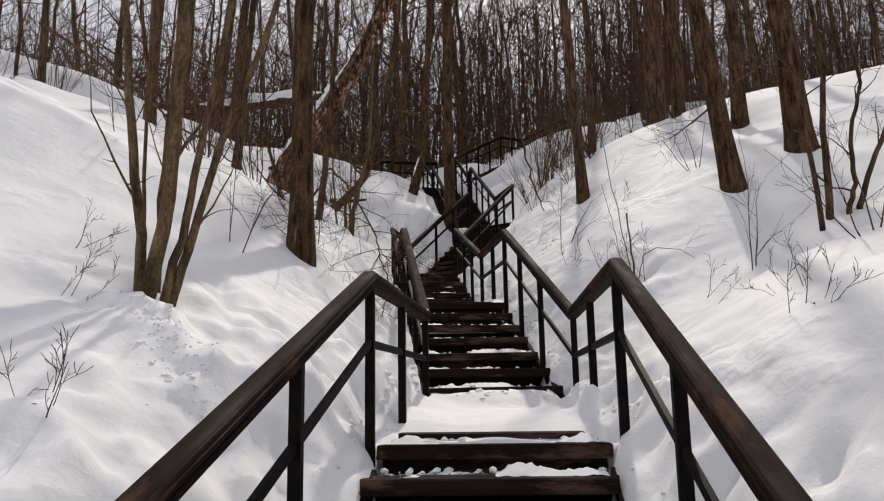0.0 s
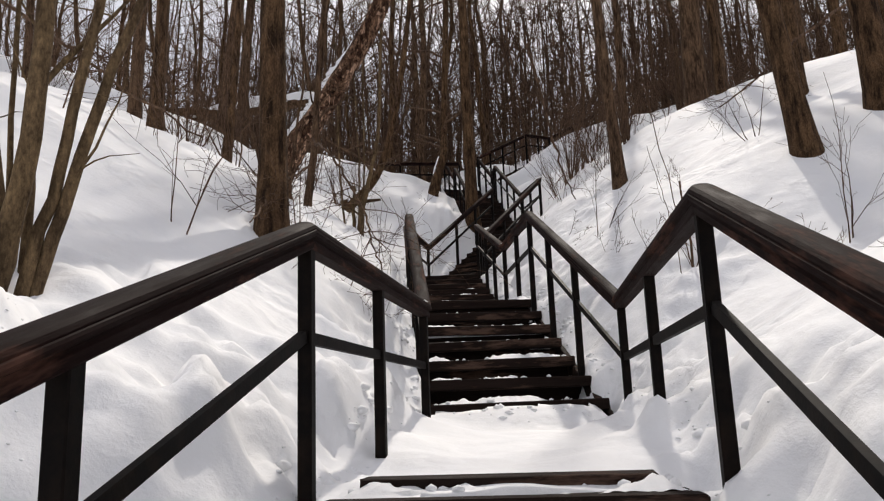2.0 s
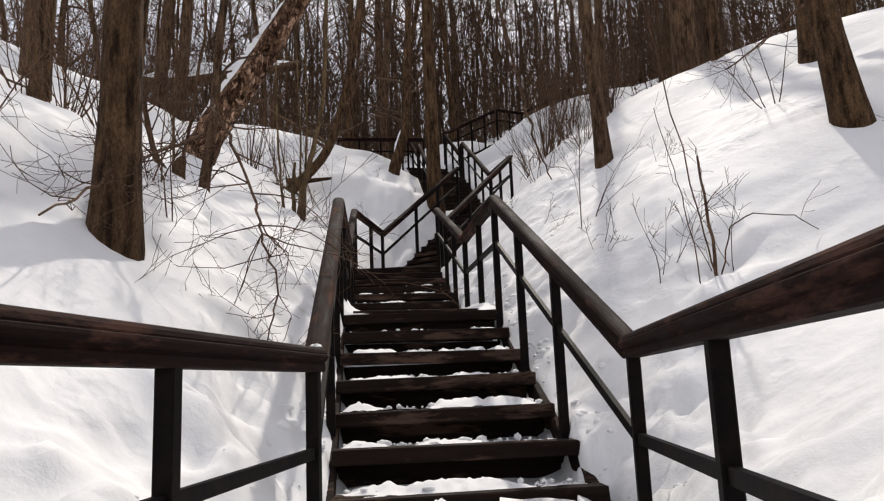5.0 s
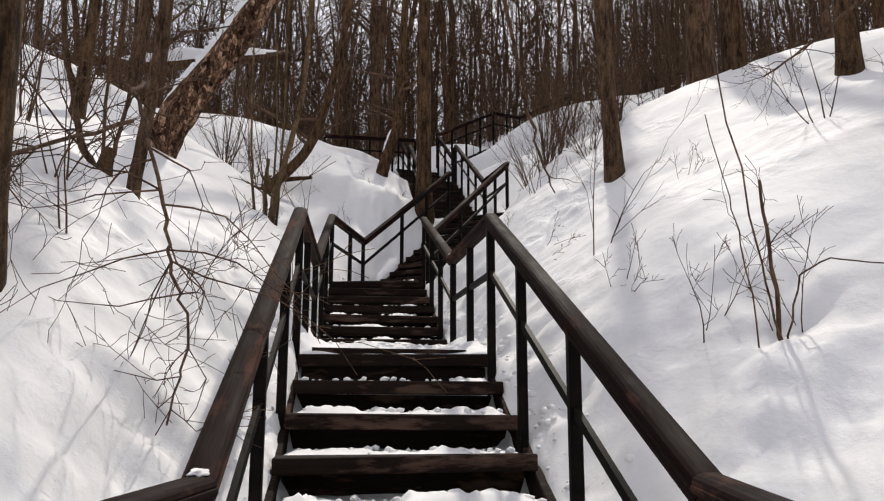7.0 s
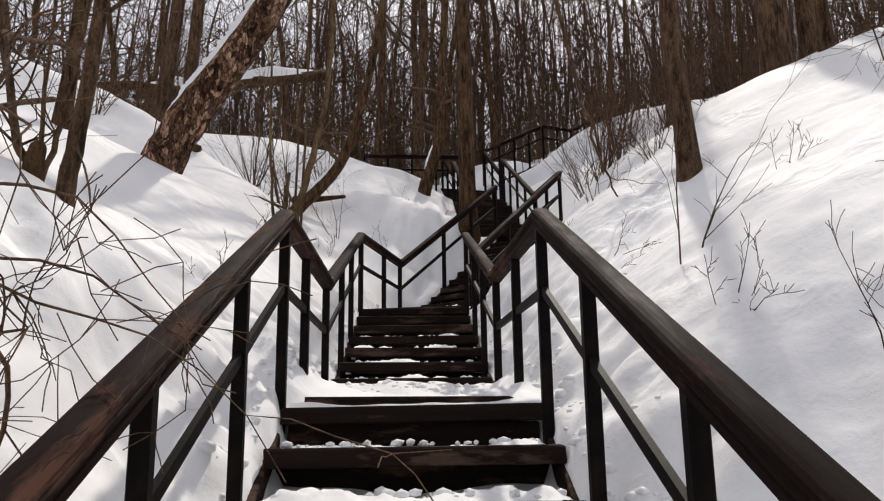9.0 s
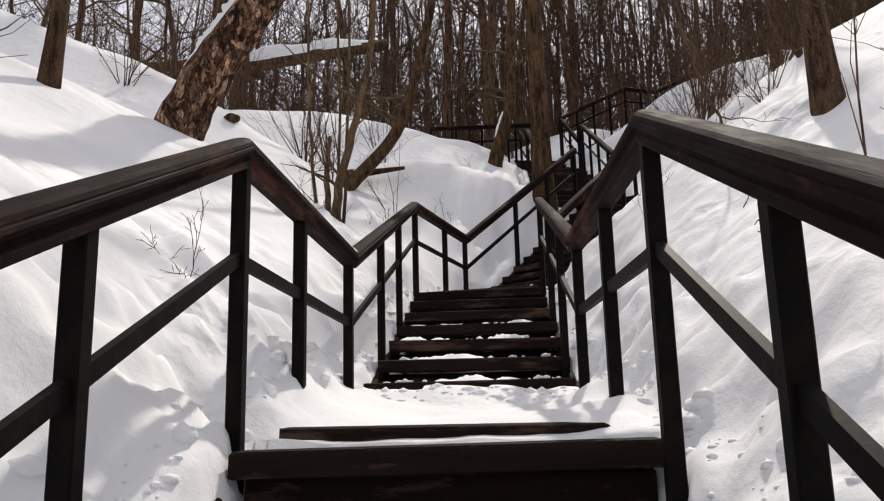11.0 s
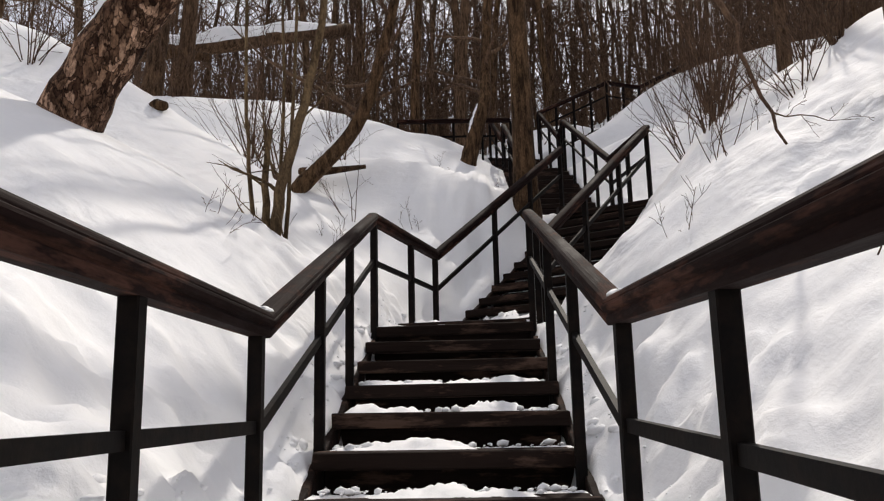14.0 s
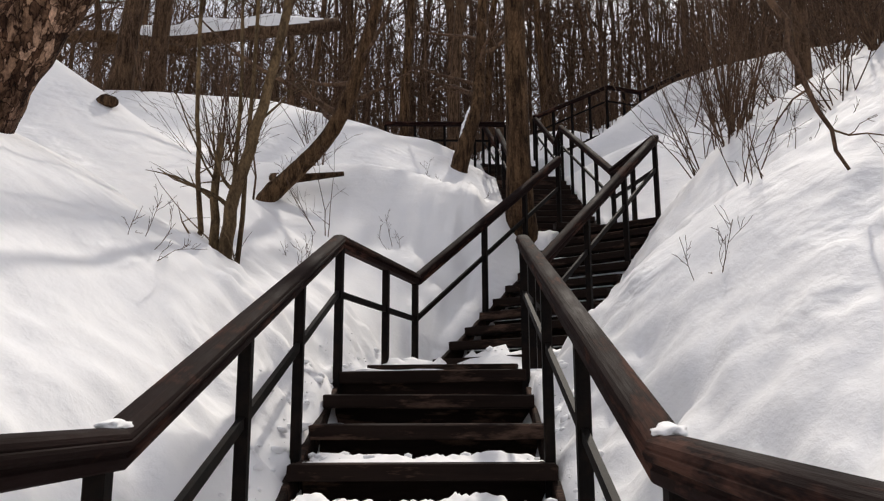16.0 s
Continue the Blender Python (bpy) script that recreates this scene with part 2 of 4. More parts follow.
def ground(x, y):
    """Height of the snow at x, y (arrays or numbers)."""
    x, y = np.asarray(x, float), np.asarray(y, float)
    wsum, zsum = np.zeros_like(x), np.zeros_like(x)
    dmin = np.full_like(x, 1e9)
    hollow = np.zeros_like(x)
    for a, b, flight in SEGS:
        (ax, ay), az = P[a]
        (bx, by), bz = P[b]
        dx, dy = bx - ax, by - ay
        ln2 = dx * dx + dy * dy
        along = ((x - ax) * dx + (y - ay) * dy) / ln2 ** 0.5
        s = np.clip(along / ln2 ** 0.5, 0, 1)
        d = np.hypot(x - ax - s * dx, y - ay - s * dy)
        z = az + s * (bz - az)
        w = 1 / (d * d + 0.05) ** 4
        wsum += w
        zsum += w * z
        dmin = np.minimum(dmin, d)
        if flight:
            inside = (along > 0.44) & (along < ln2 ** 0.5 + 0.13)
            aside = np.abs((x - ax) * dy - (y - ay) * dx) / ln2 ** 0.5
            k = np.clip((0.69 - aside) / 0.09, 0, 1) * inside
            hollow = np.maximum(hollow, k * k * (3 - 2 * k))
    z = zsum / wsum
    xc = lerp_table(y, [(-3, 0.47), (6.4, 0.5), (9.8, 0.22), (11.7, -0.05), (15.3, -0.5), (16.8, -0.35), (19.4, 1.0), (20.7, 0.5), (25, -0.1),
                        (27.3, -0.6), (30, 2.0), (34, 5.5)])
    left = lerp_table(y, [(0, 0.42), (4, 0.46), (7, 0.93), (10, 0.82), (13, 0.95), (15.5, 0.72), (17.2, 1.12), (19.0, 0.72), (21, 0.34), (24, 0.20), (27, 0.12), (29, 0.30), (40, 0.12)])
    right = lerp_table(y, [(0, 0.40), (3.5, 0.60), (6, 0.66), (8.5, 0.58), (10, 0.68), (12, 0.84), (15, 0.80), (17, 0.70), (19, 0.58), (22, 0.32), (26, 0.18), (30, 0.12), (40, 0.08)])
    drift = lerp_table(y, [(0, 0.30), (4, 0.30), (7, 0.14), (9, 0.16), (11, 0.34), (15, 0.34), (17, 0.42)])
    far_left = lerp_table(y, [(0, 5.0), (11, 5.2), (14, 5.6)])
    side = np.clip((x - xc) / 1.2, -1, 1) * 0.5 + 0.5
    slope = left * (1 - side) + right * side
    u = np.maximum(dmin - 0.72, 0)
    reach = far_left + (4.8 - far_left) * side
    z = z + slope * reach * (1 - np.exp(-u / reach)) + (0.22 * (1 - side) + drift * side) * (1 - np.exp(-(u / (0.35 + 0.45 * side)) ** 1.3))
    z = z - 0.30 * hollow
    z = z - 0.10 * np.maximum(-1.2 - y, 0)
    return z


SURFACE = {}


def ground_at(x, y):
    """Height of the finished snow surface."""
    gx, gy, gz = SURFACE["x"], SURFACE["y"], SURFACE["z"]
    i = int(np.clip(np.searchsorted(gx, x) - 1, 0, len(gx) - 2))
    j = int(np.clip(np.searchsorted(gy, y) - 1, 0, len(gy) - 2))
    u, v = (x - gx[i]) / (gx[i + 1] - gx[i]), (y - gy[j]) / (gy[j + 1] - gy[j])
    a = gz[j, i] * (1 - u) + gz[j, i + 1] * u
    b = gz[j + 1, i] * (1 - u) + gz[j + 1, i + 1] * u
    return float(a * (1 - v) + b * v)


def axis_points(parts):
    out = []
    for a, b, step in parts:
        out.extend(np.arange(a, b - 1e-6, step))
    out.append(parts[-1][1])
    return np.array(out)


def fbm(x, y, scale, octaves, seed):
    out = np.empty(len(x))
    for i in range(len(x)):
        out[i] = noise.fractal(Vector((x[i] * scale, y[i] * scale, seed)), 1.0, 2.0, octaves)
    return out


def build_ground():
    gx = axis_points([(-60, -20, 2.0), (-20, -6, 0.5), (-6, -2.2, 0.12), (-2.2, 2.6, 0.045), (2.6, 6, 0.12), (6, 20, 0.5), (20, 60, 2.0)])
    gy = axis_points([(-40, -1, 1.0), (-1, 17, 0.05), (17, 28, 0.16), (28, 44, 0.5), (44, 110, 2.5)])
    X, Y = np.meshgrid(gx, gy)
    x, y = X.ravel(), Y.ravel()
    z = ground(x, y)
    near = (np.abs(x) < 7) & (y > -2) & (y < 22)
    big = fbm(x, y, 0.45, 3, 3.3)
    z += 0.10 * big * np.clip((np.abs(x - 0.3) - 0.9) / 1.5, 0, 1)
    idx = np.where(near)[0]
    fine = fbm(x[idx], y[idx], 2.6, 4, 9.1)
    # trodden, lumpy snow beside the steps; smooth drifts further away
    lump = np.exp(-((np.abs(x[idx] - np.interp(y[idx], [0, 6.4, 9.8, 15.3, 17], [0.3, 0.5, 0.22, -0.5, 0.2])) - 0.90) / 0.45) ** 2)
    mask = np.clip(fbm(x[idx], y[idx], 0.55, 2, 21.0) * 2.2 + 0.25, 0, 1) * np.clip(3.2 - np.abs(x[idx] - 0.2), 0, 1)
    billow = sum(fbm(x[idx], y[idx], sc, 1, sc) * am for sc, am in ((1.7, 0.5), (3.4, 0.4), (6.0, 0.22)))
    outside = np.clip((np.abs(x[idx] - np.interp(y[idx], [0, 6.4, 9.8, 15.3, 17], [0.3, 0.5, 0.22, -0.5, 0.2])) - 0.62) / 0.15, 0, 1)
    z[idx] += fine * (0.016 + 0.03 * lump) + billow * (0.22 * lump * outside + 0.17 * mask * outside + 0.025)
    z[idx] += fbm(x[idx], y[idx], 5.5, 2, 41.0) * (0.060 * lump + 0.050 * mask) * outside
    # churned snow, broken by old steps
    churn = sum(np.exp(-(((x[idx] - cx) / rx) ** 2 + ((y[idx] - cy) / ry) ** 2)) for cx, cy, rx, ry in (
        (-1.2, 3.5, 0.5, 0.7), (-1.6, 11.3, 0.45, 0.8), (-1.75, 12.5, 0.35, 0.5), (1.25, 12.3, 0.35, 0.6), (1.6, 7.3, 0.4, 0.8), (1.45, 5.6, 0.3, 0.6)))
    z[idx] += churn * (0.075 * np.abs(fbm(x[idx], y[idx], 6.5, 3, 61.0)) + 0.05 * fbm(x[idx], y[idx], 3.0, 2, 67.0))
    # heaps shovelled off the landings
    for mx, my, mh, mr in ((-0.22, 6.25, 0.26, 0.34), (-0.35, 5.5, 0.20, 0.40), (1.36, 6.1, 0.20, 0.34), (1.42, 5.0, 0.18, 0.5), (-0.78, 11.55, 0.24, 0.32),
                           (-0.80, 10.7, 0.16, 0.45), (0.80, 11.6, 0.24, 0.32), (0.95, 10.7, 0.18, 0.45), (-1.2, 16.4, 0.18, 0.5), (-1.5, 3.9, 0.16, 0.35)):
        r2 = ((x - mx) ** 2 + (y - my) ** 2) / (mr * mr)
        z += 0.75 * mh * np.exp(-r2)
    nx, ny = len(gx), len(gy)
    SURFACE.update(x=gx, y=gy, z=z.reshape(ny, nx))
    i = np.arange(ny - 1)[:, None] * nx + np.arange(nx - 1)[None, :]
    i = i.ravel()
    faces = np.stack([i, i + 1, i + nx + 1, i + nx], 1).tolist()
    ob = mesh_object("ground", np.stack([x, y, z], 1).tolist(), faces, SNOW)
    tagged(ob, "deep white snow covering the wooded hillside", "snow", kind="structure")


build_ground()

# ---------------------------------------------------------------- stairs


def flight_frame(a, b):
    (ax, ay), az = P[a]
    (bx, by), bz = P[b]
    d = Vector((bx - ax, by - ay, 0))
    return Vector((ax, ay, az)), d.normalized(), d.length, bz - az


def plank_mesh(w, d, h, seed):
    rng = random.Random(seed)
    bm = box_bm(w, d, h, 0.008)
    for v in bm.verts:
        v.co += Vector((rng.uniform(-0.006, 0.006), rng.uniform(-0.003, 0.003), rng.uniform(-0.003, 0.003)))
    me = bpy.data.meshes.new("tread_board")
    bm.to_mesh(me)
    bm.free()
    me.materials.append(STEP_WOOD)
    return me


PLANKS = [plank_mesh(1.28, 0.155, 0.05, s) for s in range(5)]
NOSINGS = [plank_mesh(1.30, 0.13, 0.082, s + 40) for s in range(5)]
GAP_BOARDS = [plank_mesh(1.26, 0.025, 0.17, s + 20) for s in range(3)]


def piece(name, me, parent, m):
    ob = new(name, me)
    ob.parent = parent
    ob.matrix_basis = m
    return ob


def snow_strip(w, d, h, seed):
    """Crumbled snow left on a tread or along a board."""
    nx, ny = 80, 10
    verts, faces = [], []
    for j in range(ny):
        for i in range(nx):
            u, v = i / (nx - 1), j / (ny - 1)
            edge = min(1, 14 * u, 14 * (1 - u), 0.15 + 2.2 * v, 6 * (1 - v))
            patch = noise.fractal(Vector((u * w * 2.2, v * d * 3, seed * 7.3)), 1.0, 2.0, 3)
            lump = 1 - abs(noise.noise(Vector((u * w * 11, v * d * 13, seed * 3.1)))) * 1.6
            grit = noise.noise(Vector((u * w * 37, v * d * 37, seed * 1.7)))
            z = h * edge * min(1.0, 0.30 + 1.7 * patch) * (0.5 + 0.6 * lump) + 0.007 * grit
            verts.append(((u - 0.5) * w, (v - 0.5) * d + 0.012 * grit, max(-0.02, z - 0.008)))
    for j in range(ny - 1):
        for i in range(nx - 1):
            p = j * nx + i
            faces.append((p, p + 1, p + nx + 1, p + nx))
    return verts, faces


ball = bmesh.new()
bmesh.ops.create_icosphere(ball, subdivisions=1, radius=1)
BALL_V, BALL_F = [v.co.copy() for v in ball.verts], [tuple(v.index for v in q.verts) for q in ball.faces]
ball.free()


def clod(verts, faces, c, r, rng):
    """One irregular lump of snow."""
    sd, n = rng.uniform(0, 99), len(verts)
    st = Vector((rng.uniform(0.8, 1.5), rng.uniform(0.8, 1.4), rng.uniform(0.6, 0.9)))
    for p in BALL_V:
        q = p * (1 + 0.35 * noise.noise(p * 1.3 + Vector((sd, 0, 0))) + 0.15 * noise.noise(p * 3.1 + Vector((0, sd, 0))))
        verts.append(c + Vector((q.x * st.x, q.y * st.y, q.z * st.z)) * r)
    faces.extend(tuple(n + i for i in q) for q in BALL_F)


def stair_flight(a, b, steps, label, snowy=0.6, seed=0):
    """A flight from floor point a to b: boards in pairs on two stringers, boards behind to keep the open gaps dark,
    snow left on the treads.
    """
    o, d, length, rise = flight_frame(a, b)
    yaw = math.degrees(math.atan2(d.y, d.x)) - 90
    root = new("stair_flight")
    root.matrix_basis = pose(o.x, o.y, o.z, 0, 0, yaw)
    tagged(root, label, "stairs", "flights of the hillside stair")
    run, up = length / steps, rise / steps
    rng = random.Random(seed)
    for k in range(steps):
        y, z = run * (k + 0.93), up * (k + 1)
        for q, (kit, dep, low) in enumerate(((NOSINGS, 0.07, 0.041), (PLANKS, 0.222, 0.029))):
            piece("tread_board", kit[(k * 2 + q + seed) % 5], root, pose(rng.uniform(-0.012, 0.012), y + dep, z - low + rng.uniform(-0.004, 0.004),
                                                                        rng.uniform(-1.2, 1.2), rng.uniform(-0.6, 0.6), rng.uniform(-0.4, 0.4)))
        # added board keeps the open gap dark; the top one hides bright snow
        piece("riser_board", GAP_BOARDS[(k + seed) % 3], root, pose(rng.uniform(-0.01, 0.01), y + (0.10 if k == steps - 1 else 0.27), z - 0.150 + rng.uniform(-0.02, 0.01), rng.uniform(-9, 9), rng.uniform(-1, 1), 0))
    slant = math.atan2(rise, length)
    for sx in (-1, 1):
        bm = box_bm(0.05, math.hypot(length, rise) - 0.2, 0.24, 0.006)
        st = part("stringer", bm, STEP_WOOD, root)
        st.matrix_basis = Matrix.Translation((sx * 0.655, length / 2 + 0.03, rise / 2 - 0.20)) @ Matrix.Rotation(slant, 4, "X")
    for k in range(steps):
        if rng.random() < snowy:
            v, f = snow_strip(1.24, 0.26, rng.uniform(0.035, 0.065), seed * 50 + k)
            v = [Vector(p) for p in v]
            for _ in range(60 if seed < 4 else 0):
                r = 0.005 + 0.024 * rng.random() ** 3
                clod(v, f, Vector((rng.uniform(-0.6, 0.6), rng.gauss(0.05, 0.06), r * 0.6)), r, rng)
            sn = mesh_object("tread_snow", v, f, LOOSE_SNOW)
            sn.matrix_basis = root.matrix_basis @ pose(0, run * (k + 0.93) + 0.26, up * (k + 1) + 0.002)
            tagged(sn, "crumbled snow lying on a stair tread", "snow", "snow on the treads", "stuff")
    return root


FLIGHT_LABEL = "dark tarred timber stair flight half covered with snow"
stair_flight("f0", "f0top", 10, FLIGHT_LABEL, snowy=1.0, seed=1)
stair_flight("a0", "atop", 7, FLIGHT_LABEL, snowy=0.8, seed=2)
stair_flight("b0", "btop", 7, FLIGHT_LABEL, snowy=0.7, seed=3)
stair_flight("c0", "ctop", 11, "steep dark timber stair flight turning uphill", snowy=0.2, seed=4)
stair_flight("d0", "dtop", 12, "distant dark timber stair flight", snowy=0.1, seed=5)
stair_flight("e0", "etop", 6, "distant dark timber stair flight", snowy=0.1, seed=6)
stair_flight("p2", "ftop", 10, "distant dark timber stair flight", snowy=0.1, seed=7)
stair_flight("g0", "gtop", 11, "distant dark timber stair flight", snowy=0.1, seed=8)


def landing(a, b, label):
    """A timber landing, all but its front board under snow."""
    o, d, length, rise = flight_frame(a, b)
    root = new("landing")
    root.matrix_basis = pose(o.x, o.y, o.z, 0, 0, math.degrees(math.atan2(d.y, d.x)) - 90)
    tagged(root, label, "landing", "landings of the hillside stair")
    me = plank_mesh(1.10, 0.14, 0.08, 77)
    piece("edge_board", me, root, pose(-0.02, 0.32, 0.015, 0, 0.4, 0.3))
    for k in range(int((length - 0.6) / 0.3)):
        piece("deck_board", PLANKS[k % 5], root, pose(0, 0.55 + 0.3 * k, -0.10))
    return root


for ends in (("f0top", "a0"), ("atop", "b0"), ("btop", "c0"), ("ctop", "d0"), ("dtop", "e0")):
    landing(*ends, "snow-covered timber landing of the stair")


def clods():
    """Loose lumps of snow thrown beside the steps."""
    rng = random.Random(91)
    verts, faces = [], []
    for k in range(1500):
        a, b, _ = SEGS[rng.choice((0, 1, 1, 2, 2, 2, 3, 3, 4, 4, 4, 5))]
        (ax, ay), _ = P[a]
        (bx, by), _ = P[b]
        t = rng.random()
        off = rng.choice((-1, 1)) * (0.70 + abs(rng.gauss(0, 0.10)))
        x, y = ax + (bx - ax) * t + off, ay + (by - ay) * t
        if k % 7 == 0:
            x, y = -1.6 + 0.65 * t + rng.gauss(0, 0.10), 4.05 - 0.75 * t + rng.gauss(0, 0.13)
        elif k % 4 == 0:
            (ax, ay), _ = P[rng.choice(("a0", "b0", "b0", "c0"))]
            x, y = ax + rng.uniform(-0.72, 0.72), ay + 0.36 + rng.gauss(0, 0.08)
        r = 0.006 + (0.018 if k % 7 == 0 else 0.040) * rng.random() ** 3.2
        clod(verts, faces, Vector((x, y, ground_at(x, y) - r * 0.3)), r, rng)
    ob = mesh_object("snow_clods", verts, faces, LOOSE_SNOW)
    tagged(ob, "loose lumps of snow beside the stair", "snow", kind="stuff")


clods()

# ---------------------------------------------------------------- railings
RAIL_H = 1.02


def rail_profile():
    """Outline of the moulded handrail, across (x) and up (z), the top at 0."""
    half = [(0.030, -0.100), (0.035, -0.095), (0.036, -0.073), (0.031, -0.067), (0.031, -0.060), (0.046, -0.053), (0.051, -0.042), (0.050, -0.034), (0.046, -0.031),
            (0.047, -0.026), (0.044, -0.015), (0.034, -0.006), (0.019, -0.001), (0.006, 0.0)]
    return half + [(-x, z) for x, z in reversed(half)]


def rail_bar(name, p, q, profile, mat, parent, before=None, after=None, label=""):
    """A bar from p to q, cut on the mitre where it meets the bars from before and to after."""
    x = (q - p).normalized()
    flat = Vector((x.x, x.y, 0)).normalized()
    across = Vector((-flat.y, flat.x, 0))
    up = x.cross(across)
    m = Matrix((x, across, up)).transposed().to_4x4()
    m.translation = p
    ln = (q - p).length
    cut0 = ((p - before).normalized() + x).normalized() if before else x
    cut1 = ((after - q).normalized() + x).normalized() if after else x
    n = len(profile)
    verts = []
    for start, cut in ((0.0, cut0), (ln, cut1)):
        for a, z in profile:
            off = across * a + up * z
            verts.append((start - off.dot(cut) / x.dot(cut), a, z))
    faces = [tuple(range(n))[::-1], tuple(range(n, 2 * n))] + [(i, (i + 1) % n, n + (i + 1) % n, n + i) for i in range(n)]
    ob = mesh_object(name, verts, faces, mat, parent, False, label)
    ob.matrix_basis = m
    return ob


FLAT_BAR = [(-0.012, -0.022), (0.012, -0.022), (0.012, 0.022), (-0.012, 0.022)]


def railing(points, label, posts, bottom=0.35):
    """points: top of the handrail at each bend; posts: fractions along each stretch."""
    root = new("railing")
    tagged(root, label, "railing", "railings of the hillside stair")
    pts = [Vector(p) for p in points]
    for i in range(len(pts) - 1):
        p, q = pts[i], pts[i + 1]
        prev, nxt = (pts[i - 1] if i else None), (pts[i + 2] if i + 2 < len(pts) else None)
        rail_bar("handrail", p, q, rail_profile(), RAIL_WOOD, root, prev, nxt)
        drop = Vector((0, 0, -0.42))
        rail_bar("mid_rail", p + drop, q + drop, FLAT_BAR, POST_METAL, root)
        for f in posts[i]:
            c = p.lerp(q, f)
            h = RAIL_H + bottom
            bm = box_bm(0.052, 0.052, h, 0.004)
            po = part("post", bm, POST_METAL, root)
            yaw = math.degrees(math.atan2(q.y - p.y, q.x - p.x))
            po.matrix_basis = pose(c.x, c.y, c.z - 0.075 - h / 2, 0, 0, yaw)
    return root


RAIL_LABEL = "dark wooden handrail on black steel posts beside the stair"
railing([(-0.55, 0.05, 0.80), (-0.195, 3.92, 2.268), (-0.01, 6.41, 2.33), (-0.480, 9.80, 3.866), (-0.715, 11.735, 3.873), (-1.168, 15.27, 5.128), (-0.932, 17.04, 5.135),
         (0.40, 19.80, 7.08)],
        RAIL_LABEL, [(0.35, 0.66), (0.015, 0.47, 0.985), (0.39, 0.71), (0.015, 0.42, 0.97), (0.335, 0.63), (0.015, 0.55, 0.985), (0.4, 0.7, 1.0)])
railing([(1.13, 0.05, 0.67), (1.200, 3.78, 2.285), (1.290, 6.50, 2.335), (0.855, 9.70, 3.792), (0.565, 11.635, 3.862), (0.118, 15.44, 5.12), (0.20, 16.40, 5.13),
         (1.525, 19.17, 7.08), (1.12, 20.42, 7.08), (0.51, 24.8, 9.30), (0.40, 25.75, 9.30), (-0.02, 26.8, 10.25)],
        RAIL_LABEL, [(0.35, 0.66), (0.015, 0.5, 0.985), (0.39, 0.71), (0.015, 0.47, 0.97), (0.31, 0.62), (0.015, 0.5, 0.985), (0.33, 0.66, 1.0), (0.5, 1.0),
                     (0.25, 0.5, 0.75, 1.0), (0.5, 1.0), (0.5, 1.0)])
railing([(-0.08, 20.9, 7.08), (-0.72, 24.8, 9.30), (-0.82, 25.65, 9.30), (-1.18, 26.7, 10.15)], RAIL_LABEL, [(0, 0.25, 0.5, 0.75, 1.0), (0.5, 1.0), (0.5, 1.0)])
railing([(-3.22, 26.0, 10.03), (-0.65, 26.0, 9.87)], "distant dark platform railing", [(0, 0.25, 0.5, 0.75, 1.0)])
railing([(-0.07, 27.3, 10.47), (1.69, 29.0, 11.80), (2.59, 29.8, 11.92), (4.66, 32.4, 13.72)], "distant dark stair railing", [(0, 0.25, 0.5, 0.75, 1.0), (0.5, 1.0), (0.25, 0.5, 0.75, 1.0)])

# ---------------------------------------------------------------- trees


def limb(verts, faces, p, d, length, r, rng, level, sides, wig=0.16, droop=0.0):
    """A wavering branch that forks into finer ones."""
    n = (6, 4, 3)[level]
    pts, rad = [p], [r]
    for i in range(n):
        d = (d + Vector((rng.gauss(0, wig), rng.gauss(0, wig), rng.gauss(0, wig) + droop))).normalized()
        pts.append(pts[-1] + d * (length / n))
        rad.append(max(r * (1 - 0.85 * (i + 1) / n), 0.0016))
    tube(verts, faces, pts, rad, sides, False)
    return pts, rad


def crown(rng, spine, radii, first, count, reach, levels=2, droop=0.02, up=0.55):
    verts, faces = [], []
    n = len(spine) - 1
    for b in range(count):
        f = first + (1 - first) * (b + rng.random()) / count
        i = min(int(f * n), n - 1)
        p = spine[i].lerp(spine[i + 1], f * n - i)
        r = radii[i] * 0.42
        a = rng.uniform(0, 2 * math.pi)
        d = Vector((math.cos(a), math.sin(a), up + rng.uniform(-0.2, 0.5))).normalized()
        ln = reach * (1.15 - 0.6 * f) * rng.uniform(0.6, 1.2)
        pts, rad = limb(verts, faces, p, d, ln, max(r, 0.012), rng, 0, 4, 0.14, 0.03)
        if levels < 1:
            continue
        for c in range(rng.randint(3, 5)):
            j = rng.randint(1, len(pts) - 2)
            dd = (pts[j + 1] - pts[j]).normalized() + Vector((rng.gauss(0, 0.6), rng.gauss(0, 0.6), rng.gauss(0.15, 0.4)))
            q, qr = limb(verts, faces, pts[j], dd.normalized(), ln * rng.uniform(0.3, 0.55), rad[j] * 0.6, rng, 1, 3, 0.2)
            if levels < 2:
                continue
            for e in range(rng.randint(2, 4)):
                jj = rng.randint(1, len(q) - 2)
                dd2 = (q[jj + 1] - q[jj]).normalized() + Vector((rng.gauss(0, 0.6), rng.gauss(0, 0.6), rng.gauss(0.1, 0.4)))
                limb(verts, faces, q[jj], dd2.normalized(), ln * rng.uniform(0.12, 0.28), qr[jj] * 0.6, rng, 2, 3, 0.25)
    return verts, faces


